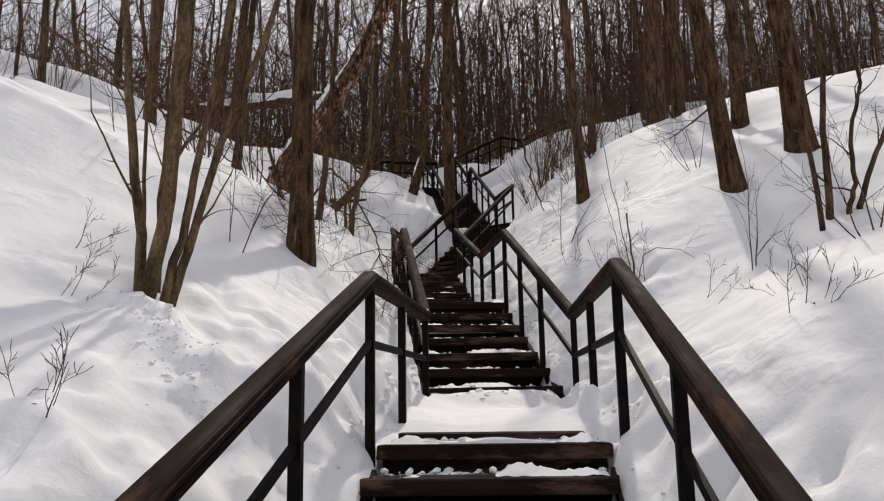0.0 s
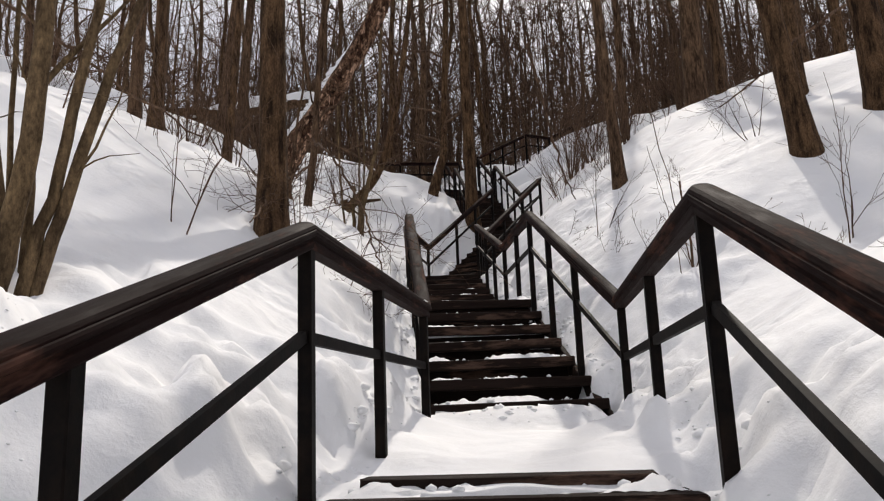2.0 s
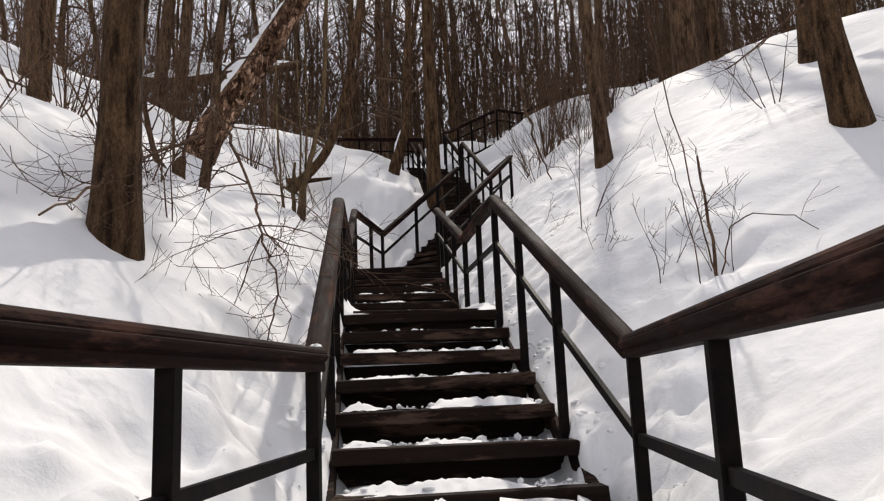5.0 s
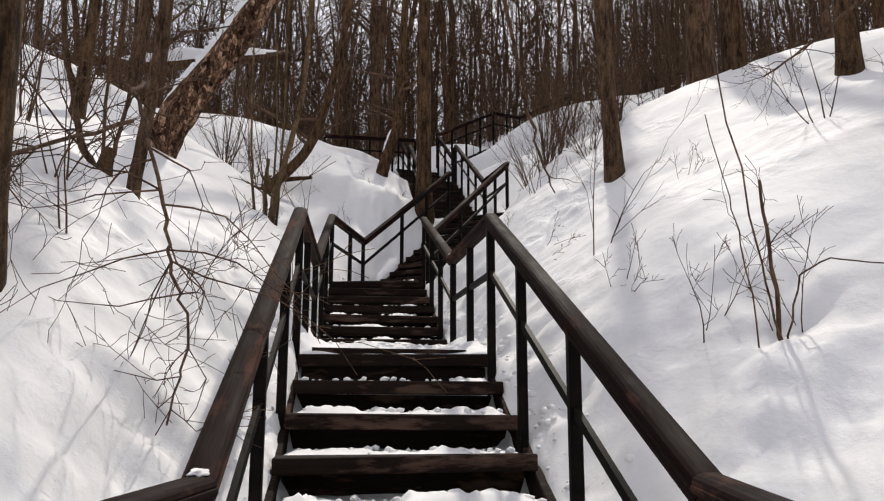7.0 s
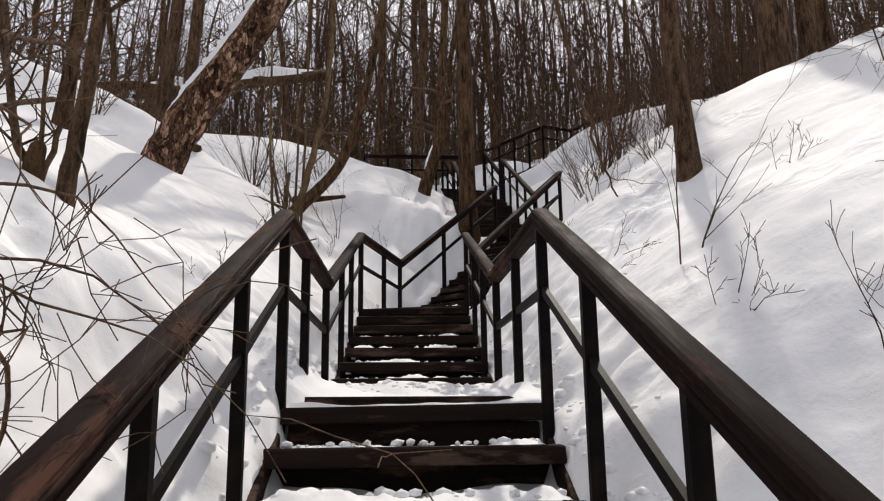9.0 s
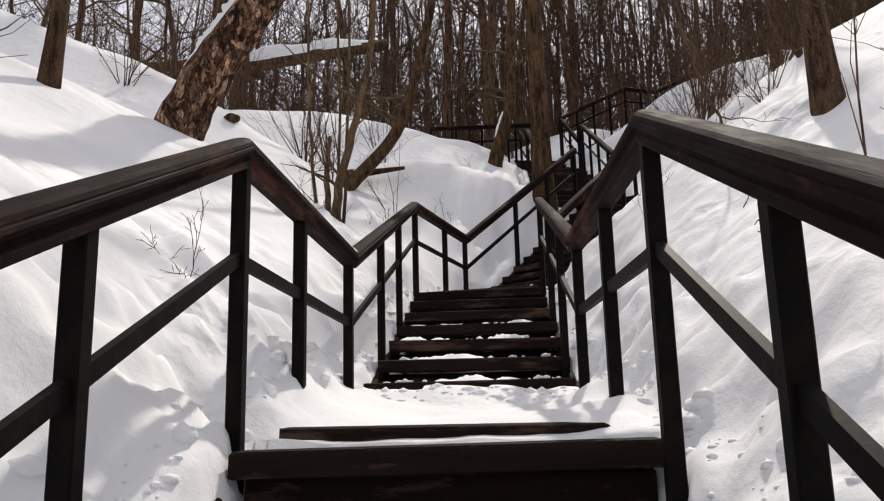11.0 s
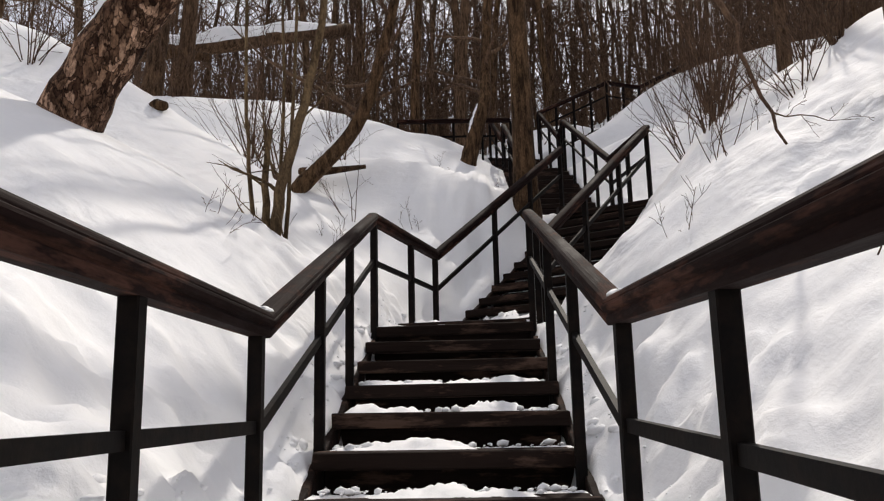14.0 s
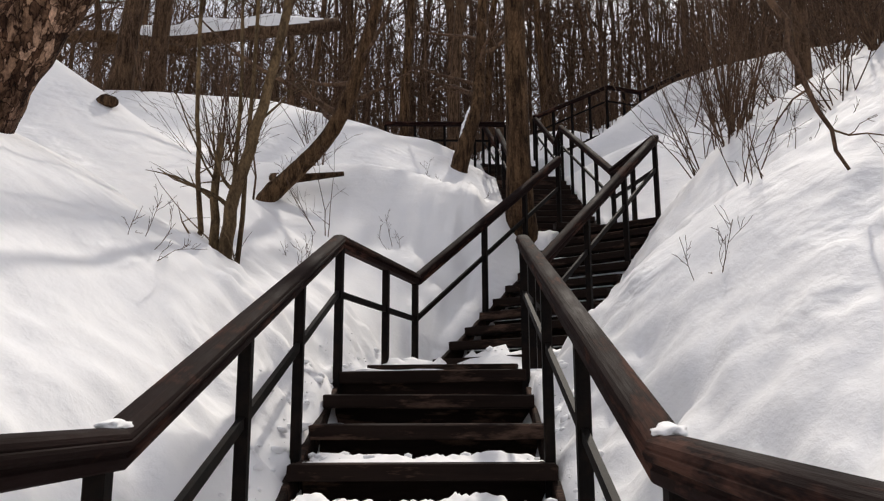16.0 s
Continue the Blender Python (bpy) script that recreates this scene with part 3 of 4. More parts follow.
def tree(name, seed, height, r0, bark, lean=(0, 0), first=0.35, count=12, reach=3.0, levels=2, sides=12, bend=0.02, flare=1.35, label=""):
    """A bare tree at the origin: one tapered trunk with a root flare, and a crown of forking limbs."""
    rng = random.Random(seed)
    root = new(name)
    n = 14
    pts, rad = [], []
    wob = Vector((0, 0, 0))
    for i in range(n + 1):
        f = i / n
        wob += Vector((rng.gauss(0, bend), rng.gauss(0, bend), 0))
        pts.append(Vector((lean[0] * f, lean[1] * f, height * f - 0.4)) + wob * f * height * 0.4)
        rad.append(r0 * ((1 - 0.82 * f) + (flare - 1) * math.exp(-f * height / 0.35)))
    # the root flare needs close rings
    low = [pts[0].lerp(pts[1], q) for q in (0, 0.25, 0.5, 0.75)]
    lowr = [r0 * (1 + (flare - 1) * math.exp(-max(q * height / n - 0.4, 0) / 0.22)) for q in (0, 0.25, 0.5, 0.75)]
    v, f = [], []
    tube(v, f, low + pts[1:], lowr + rad[1:], sides)
    mesh_object("trunk", v, f, bark, root)
    if count:
        v, f = crown(rng, pts, rad, first, count, reach, levels)
        mesh_object("crown", v, f, TWIG, root, True, "bare forking winter branches")
    tagged(root, label or "tall bare brown-barked tree standing in snow", "tree", "trees of the hillside wood")
    return root


def put_tree(ob, x, y, sink=0.0, rz=0.0):
    ob.matrix_basis = pose(x, y, ground_at(x, y) - sink, 0, 0, rz)
    return ob


def spine_tree(name, pts, r0, r1, bark, seed, label, first=0.5, count=10, reach=2.0, sides=12, category="tree", flare=1.25, levels=2):
    """A tree whose trunk follows pts (world); the foot of it stands in the snow."""
    rng = random.Random(seed)
    root = new(name)
    base = Vector(pts[0])
    root.matrix_basis = Matrix.Translation(base)
    ctrl = [Vector(p) - base for p in pts]
    # a smooth line through the bends
    fine = []
    for i in range(len(ctrl) - 1):
        p0, p1, p2, p3 = ctrl[max(i - 1, 0)], ctrl[i], ctrl[i + 1], ctrl[min(i + 2, len(ctrl) - 1)]
        for k in range(6):
            t = k / 6
            fine.append(0.5 * ((2 * p1) + (p2 - p0) * t + (2 * p0 - 5 * p1 + 4 * p2 - p3) * t * t + (3 * p1 - p0 - 3 * p2 + p3) * t ** 3))
    fine.append(ctrl[-1])
    n = len(fine) - 1
    rad = [(r0 + (r1 - r0) * i / n) * (1 + (flare - 1) * math.exp(-i / 1.5)) * (1 + 0.05 * rng.uniform(-1, 1)) for i in range(n + 1)]
    v, f = [], []
    tube(v, f, fine, rad, sides)
    mesh_object("trunk", v, f, bark, root)
    if count:
        v, f = crown(rng, fine, rad, first, count, reach, levels)
        mesh_object("crown", v, f, TWIG, root, True, "bare forking winter branches")
    tagged(root, label, category, "trees of the hillside wood")
    return root, fine, rad


def on_ground(x, y, *more):
    """World points that start 0.3 m under the snow at x, y; more: offsets (dx, dy, height over the snow)."""
    z = ground_at(x, y)
    return [(x - 0.1 * (more[0][0]), y, z - 0.3), (x, y, z)] + [(x + a, y + b, z + c) for a, b, c in more]


# trees that stand close to the stair
for seed, x, y, h, r, bark, lean, words in (
        (11, -1.37, 7.48, 17, 0.125, BARK_BROWN, (0.1, 0.3), "straight brown-barked tree in deep snow beside the stair"),
        (12, 3.92, 9.66, 16, 0.135, BARK_BROWN, (-1.6, 0.2), "brown-barked tree leaning slightly over the snow bank"),
        (13, 5.10, 10.3, 18, 0.18, BARK_BROWN, (-0.7, 0.2), "brown-barked tree on the steep snow bank"),
        (31, 3.55, 4.1, 15, 0.22, BARK_BROWN, (-2.2, 0.3), "thick dark tree leaning towards the stair"),
        (14, 2.53, 13.77, 16, 0.105, BARK_GREY, (-0.6, 0.2), "slim grey-brown tree on the snow bank"),
        (15, 5.15, 18.6, 19, 0.27, BARK_GREY, (0.2, 0), "thick grey-brown tree at the top of the snow bank"),
        (16, 5.75, 18.8, 19, 0.17, BARK_GREY, (0.9, 0), "grey-brown tree at the top of the snow bank"),
        (41, 5.00, 16.2, 14, 0.09, BARK_BROWN, (0.1, 0), "slim brown tree at the top of the snow bank"),
        (42, 5.57, 14.0, 17, 0.14, BARK_BROWN, (0.3, 0), "brown-barked tree on the snow bank"),
        (43, 3.95, 21.5, 18, 0.13, BARK_GREY, (0.2, 0), "grey-brown tree above the stair"),
        (17, -0.07, 19.42, 18, 0.155, BARK_BROWN, (0.0, 0.2), "straight dark tree growing close beside the stair"),
        (18, -4.67, 12.35, 16, 0.115, BARK_BROWN, (0.5, 0), "brown-barked tree in deep snow"),
        (19, -3.75, 12.9, 15, 0.075, BARK_BROWN, (1.6, 0), "slim leaning brown tree in deep snow"),
        (20, -5.8, 14.0, 17, 0.12, BARK_GREY, (0.2, 0), "grey-brown tree on the snowy ridge"),
        (22, -7.45, 22.6, 17, 0.19, BARK_GREY, (1.0, 0), "grey-brown tree on the snowy ridge"),
        (23, -6.95, 22.9, 17, 0.17, BARK_GREY, (0.9, 0), "grey-brown tree on the snowy ridge"),
        (24, -2.3, 30.0, 19, 0.17, BARK_GREY, (0.2, 0), "grey-brown tree behind the platform"),
        (25, -3.1, 27.4, 18, 0.13, BARK_BROWN, (0.2, 0), "brown-barked tree beside the platform")):
    put_tree(tree("tree", seed, h, r, bark, lean, 0.38, 13, 2.8, label=words, sides=14), x, y)

# the tree with a broken, bent foot below the platform
_, foot_line, foot_rad = spine_tree("tree", [(-1.36, 23.4, 7.9), (-1.27, 23.45, 8.3), (-1.11, 23.5, 8.89), (-0.98, 23.6, 9.4), (-0.97, 23.8, 10.1), (-0.90, 24.0, 11.6), (-0.7, 24.2, 16), (-0.5, 24.4, 23)],
           0.165, 0.07, BARK_BROWN, 51, "tree with a split bent foot and snow on it", 0.45, 12, 2.6)
# the curved leaning tree in the hollow
_, curve_line, curve_rad = spine_tree("curved_tree", on_ground(-3.0, 18.6, (0.34, 0.05, 0.36), (0.67, 0.1, 0.74), (0.9, 0.15, 1.2), (1.08, 0.2, 1.85), (1.35, 0.3, 3.2), (1.7, 0.4, 6.0), (2.2, 0.5, 12)), 0.125, 0.05, BARK_BROWN, 52,
           "brown tree with a curved leaning trunk in snow", 0.4, 12, 2.2)
# the thick leaning tree with flaky bark
_, big_line, big_rad = spine_tree("leaning_tree", on_ground(-3.3, 14.25, (0.28, 0.05, 0.6), (0.68, 0.1, 1.2), (1.1, 0.15, 1.9), (1.85, 0.2, 3.3), (2.6, 0.3, 5.6), (3.1, 0.5, 9.0), (3.3, 0.6, 14)),
                                  0.27, 0.10, BARK_PINE, 53, "thick leaning tree with flaky bark and snow along it", 0.6, 12, 2.8, sides=22, flare=1.12)


def snow_along(name, line, radii, base, start, end, width, height, seed, label, side=Vector((0, 0, 1))):
    """A ridge of snow lying on the upper side of a trunk or log."""
    verts, faces = [], []
    pick = [i for i in range(len(line)) if start <= i / (len(line) - 1) <= end]
    pts = []
    for a, b in zip(pick[:-1], pick[1:]):
        for k in range(5):
            t = k / 5
            pts.append((line[a].lerp(line[b], t), radii[a] + (radii[b] - radii[a]) * t))
    n = len(pts)
    m = 7
    for i, (p, r) in enumerate(pts):
        d = (pts[min(i + 1, n - 1)][0] - pts[max(i - 1, 0)][0]).normalized()
        up = (side - d * side.dot(d)).normalized()
        ac = d.cross(up)
        taper = min(1, 4 * i / n + 0.15, 4 * (n - 1 - i) / n + 0.15)
        for k in range(m):
            w = (k / (m - 1) - 0.5) * 2
            h = height * taper * math.sqrt(max(0, 1 - w * w)) * max(0.1, 1 + 1.1 * noise.noise(Vector((i * 0.42, k * 0.5, seed))))
            verts.append(base + p + ac * w * r * width + up * (r * math.sqrt(max(0.05, 1 - (w * width) ** 2)) - 0.015 + h))
    for i in range(n - 1):
        for k in range(m - 1):
            q = i * m + k
            faces.append((q, q + 1, q + m + 1, q + m))
    ob = mesh_object(name, verts, faces, SNOW)
    tagged(ob, label, "snow", "snow lying on wood", "stuff")
    return ob


snow_along("trunk_snow", big_line, big_rad, Vector((-3.3, 14.25, ground_at(-3.3, 14.25) - 0.3)) + Vector((-0.028, 0, 0)), 0.22, 0.60, 0.55, 0.075, 3,
           "snow lying along a leaning trunk", Vector((-0.8, -0.15, 0.5)))

snow_along("trunk_snow", foot_line, foot_rad, Vector((-1.36, 23.4, 7.9)), 0.20, 0.42, 0.4, 0.03, 5, "snow lying along a bent trunk", Vector((-0.7, -0.4, 0.5)))
curve_foot = Vector((-3.0 - 0.034, 18.6, ground_at(-3.0, 18.6) - 0.3))
snow_along("trunk_snow", curve_line, curve_rad, curve_foot, 0.17, 0.45, 0.5, 0.05, 6, "snow lying along a bent trunk", Vector((-0.6, -0.1, 0.7)))
# fallen snow-covered log high on the ridge
log_pts = [Vector((-8.6, 23.6, 11.05)), Vector((-7.3, 24.6, 11.55)), Vector((-5.9, 25.6, 12.15)), Vector((-4.52, 26.6, 12.70))]
v, f = [], []
tube(v, f, log_pts, [0.18, 0.18, 0.17, 0.16], 14)
log_root = new("fallen_log")
mesh_object("log", v, f, BARK_GREY, log_root)
tagged(log_root, "long fallen log with snow on top, propped across the ridge", "log")
snow_along("log_snow", log_pts, [0.18, 0.18, 0.17, 0.16], Vector((0, 0, 0)), 0, 1, 0.98, 0.17, 8, "thick snow lying on a fallen log")
v, f = [], []
tube(v, f, [Vector((-10.2, 23.0, 11.0)), Vector((-8.4, 23.4, 11.15)), Vector((-6.9, 24.0, 11.0))], [0.13, 0.12, 0.10], 12)
low_log = mesh_object("fallen_log", v, f, BARK_BROWN)
tagged(low_log, "dark fallen log lying low in the snow", "log")
# crooked dead branch lying in the hollow
v, f = [], []
gz = ground_at(-2.73, 19.1)
tube(v, f, [Vector((-3.12, 19.1, ground_at(-3.12, 19.1) + 0.08)), Vector((-2.85, 18.9, gz + 0.06)), Vector((-2.70, 18.9, gz + 0.05)), Vector((-2.21, 19.1, ground_at(-2.21, 19.1) + 0.20))],
     [0.06, 0.07, 0.055, 0.03], 8)
tagged(mesh_object("dead_branch", v, f, BARK_BROWN), "crooked dead branch lying in the snow hollow", "branch")

# ---------------------------------------------------------------- clumps of young stems


def stem_clump(name, x, y, stems, bark, seed, label, twigs=4, size=1.0):
    """Young stems from one foot. stems: foot offset (dx, dy), bends (dx, dy, h) and radius."""
    rng = random.Random(seed)
    root = new(name)
    z = ground_at(x, y)
    root.matrix_basis = Matrix.Translation((x, y, z))
    for (fx, fy), bends, r in stems:
        foot = ground_at(x + fx, y + fy) - z
        ctrl = [Vector((fx, fy, foot - 0.2)), Vector((fx, fy, foot + 0.02))] + [Vector(b) for b in bends]
        pts, rad = [], []
        for i in range(len(ctrl) - 1):
            for k in range(4):
                pts.append(ctrl[i].lerp(ctrl[i + 1], k / 4) + Vector((rng.gauss(0, 0.006), rng.gauss(0, 0.006), 0)))
        pts.append(ctrl[-1])
        rad = [r * (1 - 0.55 * i / len(pts)) * (1 + 0.35 * math.exp(-i / 1.6)) for i in range(len(pts))]
        v, f = [], []
        tube(v, f, pts, rad, 9)
        for b in range(twigs):
            i = rng.randint(len(pts) // 3, len(pts) - 2)
            a = rng.uniform(0, 6.28)
            q, qr = limb(v, f, pts[i], Vector((math.cos(a), math.sin(a), 0.9)).normalized(), size * rng.uniform(0.5, 1.4), rad[i] * 0.4, rng, 0, 4)
            for c in range(2):
                j = rng.randint(1, 4)
                limb(v, f, q[j], Vector((rng.gauss(0, 1), rng.gauss(0, 1), 0.5)).normalized(), size * rng.uniform(0.2, 0.6), qr[j] * 0.6, rng, 1, 3)
        mesh_object("stem", v, f, bark, root)
    tagged(root, label, "young trees", "clumps of young stems")
    return root


stem_clump("young_tree_clump", -1.68, 4.45, [
    ((-0.20, 0.30), [(-0.22, 0.3, 1.2), (-0.24, 0.3, 3.0)], 0.020),
    ((-0.12, 0.12), [(-0.13, 0.1, 0.5), (-0.25, 0.1, 1.3), (-0.35, 0.1, 2.2), (-0.6, 0.1, 5.5)], 0.045),
    ((-0.03, 0.0), [(0.06, 0.0, 0.5), (0.12, 0.0, 1.4), (0.14, 0.05, 2.2), (0.2, 0.2, 6.0)], 0.062),
    ((0.05, 0.06), [(0.17, 0.1, 0.6), (0.24, 0.15, 1.2), (0.38, 0.2, 2.1), (0.7, 0.5, 5.5)], 0.036),
    ((0.09, 0.1), [(0.22, 0.12, 0.5), (0.36, 0.2, 1.15), (0.62, 0.3, 2.0), (1.3, 0.6, 4.6)], 0.038),
    ((-0.06, 0.25), [(-0.08, 0.3, 1.0), (-0.02, 0.3, 2.4), (0.0, 0.4, 5.2)], 0.028)], BARK_SMOOTH, 61,
    "clump of smooth young stems rising from one foot in snow", 2)
stem_clump("young_tree_clump", -2.09, 15.35, [
    ((0.03, 0.0), [(0.1, 0, 0.5), (0.25, 0.1, 1.2), (0.42, 0.1, 2.0), (0.55, 0.3, 5.5)], 0.06),
    ((-0.05, 0.02), [(-0.06, 0.02, 0.6), (-0.03, 0.02, 0.98)], 0.045),
    ((-0.28, 0.25), [(-0.35, 0.25, 1.2), (-0.45, 0.3, 4.2)], 0.026),
    ((0.0, 0.15), [(0.02, 0.2, 1.5), (-0.1, 0.3, 4.0)], 0.022),
    ((0.08, 0.15), [(0.12, 0.2, 1.5), (0.1, 0.3, 4.2)], 0.024)], BARK_SMOOTH, 62,
    "clump of young stems with one broken split stem in snow", 4, 0.8)
stem_clump("young_tree_clump", -1.60, 9.6, [
    ((0.0, 0.0), [(0.06, 0, 0.5), (0.12, 0, 1.2), (0.2, 0.1, 2.6), (0.3, 0.3, 6.0)], 0.055),
    ((-0.5, 0.5), [(-0.62, 0.5, 0.5), (-0.85, 0.5, 1.4), (-1.0, 0.5, 3.5)], 0.036),
    ((-0.35, 0.35), [(-0.3, 0.4, 0.6), (-0.15, 0.4, 1.6), (-0.1, 0.4, 3.6)], 0.022),
    ((-0.42, 0.4), [(-0.42, 0.4, 1.0), (-0.38, 0.4, 3.4)], 0.018)], BARK_GREY, 63, "clump of dark young stems on the snow bank", 8)
stem_clump("young_tree_clump", 4.45, 8.25, [
    ((-0.25, -0.3), [(-0.3, -0.3, 1.0), (-0.45, -0.3, 2.2), (-0.5, -0.3, 4.2)], 0.035),
    ((0.0, 0.0), [(0.0, 0.0, 0.8), (0.1, 0.0, 1.8), (0.0, 0.1, 4.0)], 0.05),
    ((0.2, 0.0), [(0.3, 0, 0.4), (0.32, 0, 1.0), (0.5, 0, 1.6), (0.3, 0, 3.6)], 0.035),
    ((0.35, 0.05), [(0.5, 0, 0.6), (0.8, 0, 1.2), (1.2, 0, 2.8)], 0.04)], BARK_GREY, 64, "clump of crooked dark young stems on the snow bank", 6)

stem_clump("sapling", 2.24, 8.40, [
    ((0.0, 0.0), [(-0.06, 0.0, 0.4), (-0.22, 0.0, 1.41), (-0.30, 0.05, 2.1)], 0.007),
    ((0.02, 0.03), [(0.0, 0.03, 0.5), (-0.03, 0.03, 0.85)], 0.015),
    ((-0.10, 0.0), [(-0.16, 0.0, 0.5), (-0.20, 0.0, 0.75), (-0.30, 0.0, 1.2)], 0.005),
    ((0.05, 0.0), [(0.12, 0.0, 0.34), (0.28, 0.0, 0.43), (0.55, 0.0, 0.40), (0.7, 0.0, 0.30)], 0.006)], TWIG, 66, "thin bare sapling with a broken stem in snow", 3, 0.4)

# ---------------------------------------------------------------- shrubs, saplings and branches


def shrub(name, seed, stems, height, spread, r, label, twig=3, category="shrub"):
    rng = random.Random(seed)
    v, f = [], []
    for k in range(stems):
        a = rng.uniform(0, 6.28)
        foot = Vector((math.cos(a), math.sin(a), 0)) * rng.uniform(0, 0.12 * spread + 0.03) - Vector((0, 0, 0.12))
        d = Vector((math.cos(a) * spread * rng.random(), math.sin(a) * spread * rng.random(), 1)).normalized()
        ln = height * rng.uniform(0.55, 1.1)
        pts, rad = limb(v, f, foot, d, ln, r * rng.uniform(0.6, 1.1), rng, 0, 4, 0.09)
        for b in range(twig):
            j = rng.randint(1, len(pts) - 2)
            dd = (pts[j + 1] - pts[j]).normalized() + Vector((rng.gauss(0, 0.6), rng.gauss(0, 0.6), 0.1))
            q, qr = limb(v, f, pts[j], dd.normalized(), ln * rng.uniform(0.2, 0.5), rad[j] * 0.65, rng, 1, 3, 0.16)
            for c in range(2):
                jj = rng.randint(1, 3)
                dd = (q[jj + 1] - q[jj]).normalized() + Vector((rng.gauss(0, 0.6), rng.gauss(0, 0.6), 0))
                limb(v, f, q[jj], dd.normalized(), ln * rng.uniform(0.08, 0.2), qr[jj] * 0.7, rng, 2, 3, 0.2)
    ob = mesh_object(name, v, f, TWIG)
    tagged(ob, label, category, "shrubs in the snow")
    return ob


SHRUBS = [shrub("shrub", 200 + k, n, h, sp, r, "bare brown shrub stems sticking out of the snow", tw) for k, (n, h, sp, r, tw) in enumerate([
    (9, 1.7, 0.7, 0.011, 4), (6, 2.2, 0.5, 0.013, 5), (4, 1.1, 0.9, 0.007, 4), (12, 2.6, 0.45, 0.014, 4), (3, 0.7, 1.2, 0.005, 4), (2, 1.5, 0.4, 0.009, 6)])]
placed = [(0, 2.02, 17.7, 10), (3, 2.2, 18.1, 80), (0, 1.88, 18.3, 130), (1, 2.43, 18.5, 200), (0, 3.03, 17.4, 30), (1, 3.3, 18.4, 60), (3, 3.22, 17.0, 90), (0, 2.61, 16.4, 33),
          (4, 2.4, 8.5, 40), (4, 1.95, 8.75, 120), (5, 1.74, 10.6, 70), (2, 3.84, 11.2, 0),
          (5, -3.3, 7.4, 40), (5, -1.75, 6.5, 10), (2, -1.35, 8.3, 0), (2, -1.7, 8.7, 100),
          (1, -2.5, 9.7, 0), (1, -3.4, 10.0, 10), (3, -3.56, 11.0, 0),
          (1, -2.94, 17.8, 30), (0, -3.68, 18.8, 100), (2, -2.12, 18.2, 0), (3, -4.05, 19.6, 20), (0, -2.85, 20.3, 200), (4, -1.2, 20.6, 0),
          (4, 1.74, 15.1, 0), (2, 1.79, 16.2, 50), (2, 3.4, 5.4, 0), (5, 3.3, 7.6, 90), (2, 2.11, 17.9, 0), (0, 2.84, 18.6, 70)]
rng = random.Random(77)
for _ in range(34):
    y = rng.uniform(20, 34)
    x = rng.uniform(2.6, 11) + max(0, (y - 26) * 0.5)
    placed.append((rng.choice((0, 1, 3, 3, 1, 0)), x, y, rng.uniform(0, 360)))
for _ in range(65):
    y = rng.uniform(9, 36)
    x = rng.uniform(-14, -4.6 if y < 24 else -1)
    placed.append((rng.choice((0, 1, 3, 2)), x, y, rng.uniform(0, 360)))
used = set()
for k, x, y, a in placed:
    m = pose(x, y, ground_at(x, y), rng.uniform(-6, 6), rng.uniform(-6, 6), a)
    if k not in used:
        used.add(k)
        SHRUBS[k].matrix_basis = m
    else:
        copy_thing(SHRUBS[k], m)


small = shrub("shrub", 260, 4, 0.40, 0.8, 0.0038, "tiny bare brown shrub in the smooth snow bank", 4)
small.matrix_basis = pose(1.19, 14.3, ground_at(1.19, 14.3))
for x, y, a, tilt in ((-1.35, 2.6, 30, 25), (-1.9, 4.1, 80, 50), (-2.3, 5.0, 140, 55), (2.45, 4.6, 200, 40), (2.2, 3.6, 10, 30), (2.6, 6.3, 70, 45), (1.7, 9.4, 0, 50), (1.62, 11.9, 120, 65),
                      (-1.3, 10.9, 20, 60), (-2.0, 14.2, 60, 50), (-1.9, 16.6, 10, 30), (-1.5, 18.4, 220, 40), (-0.9, 21.4, 90, 20), (2.1, 15.4, 40, 30), (2.9, 12.0, 0, 40)):
    copy_thing(small, pose(x, y, ground_at(x, y) + 0.02, tilt, 0, a))


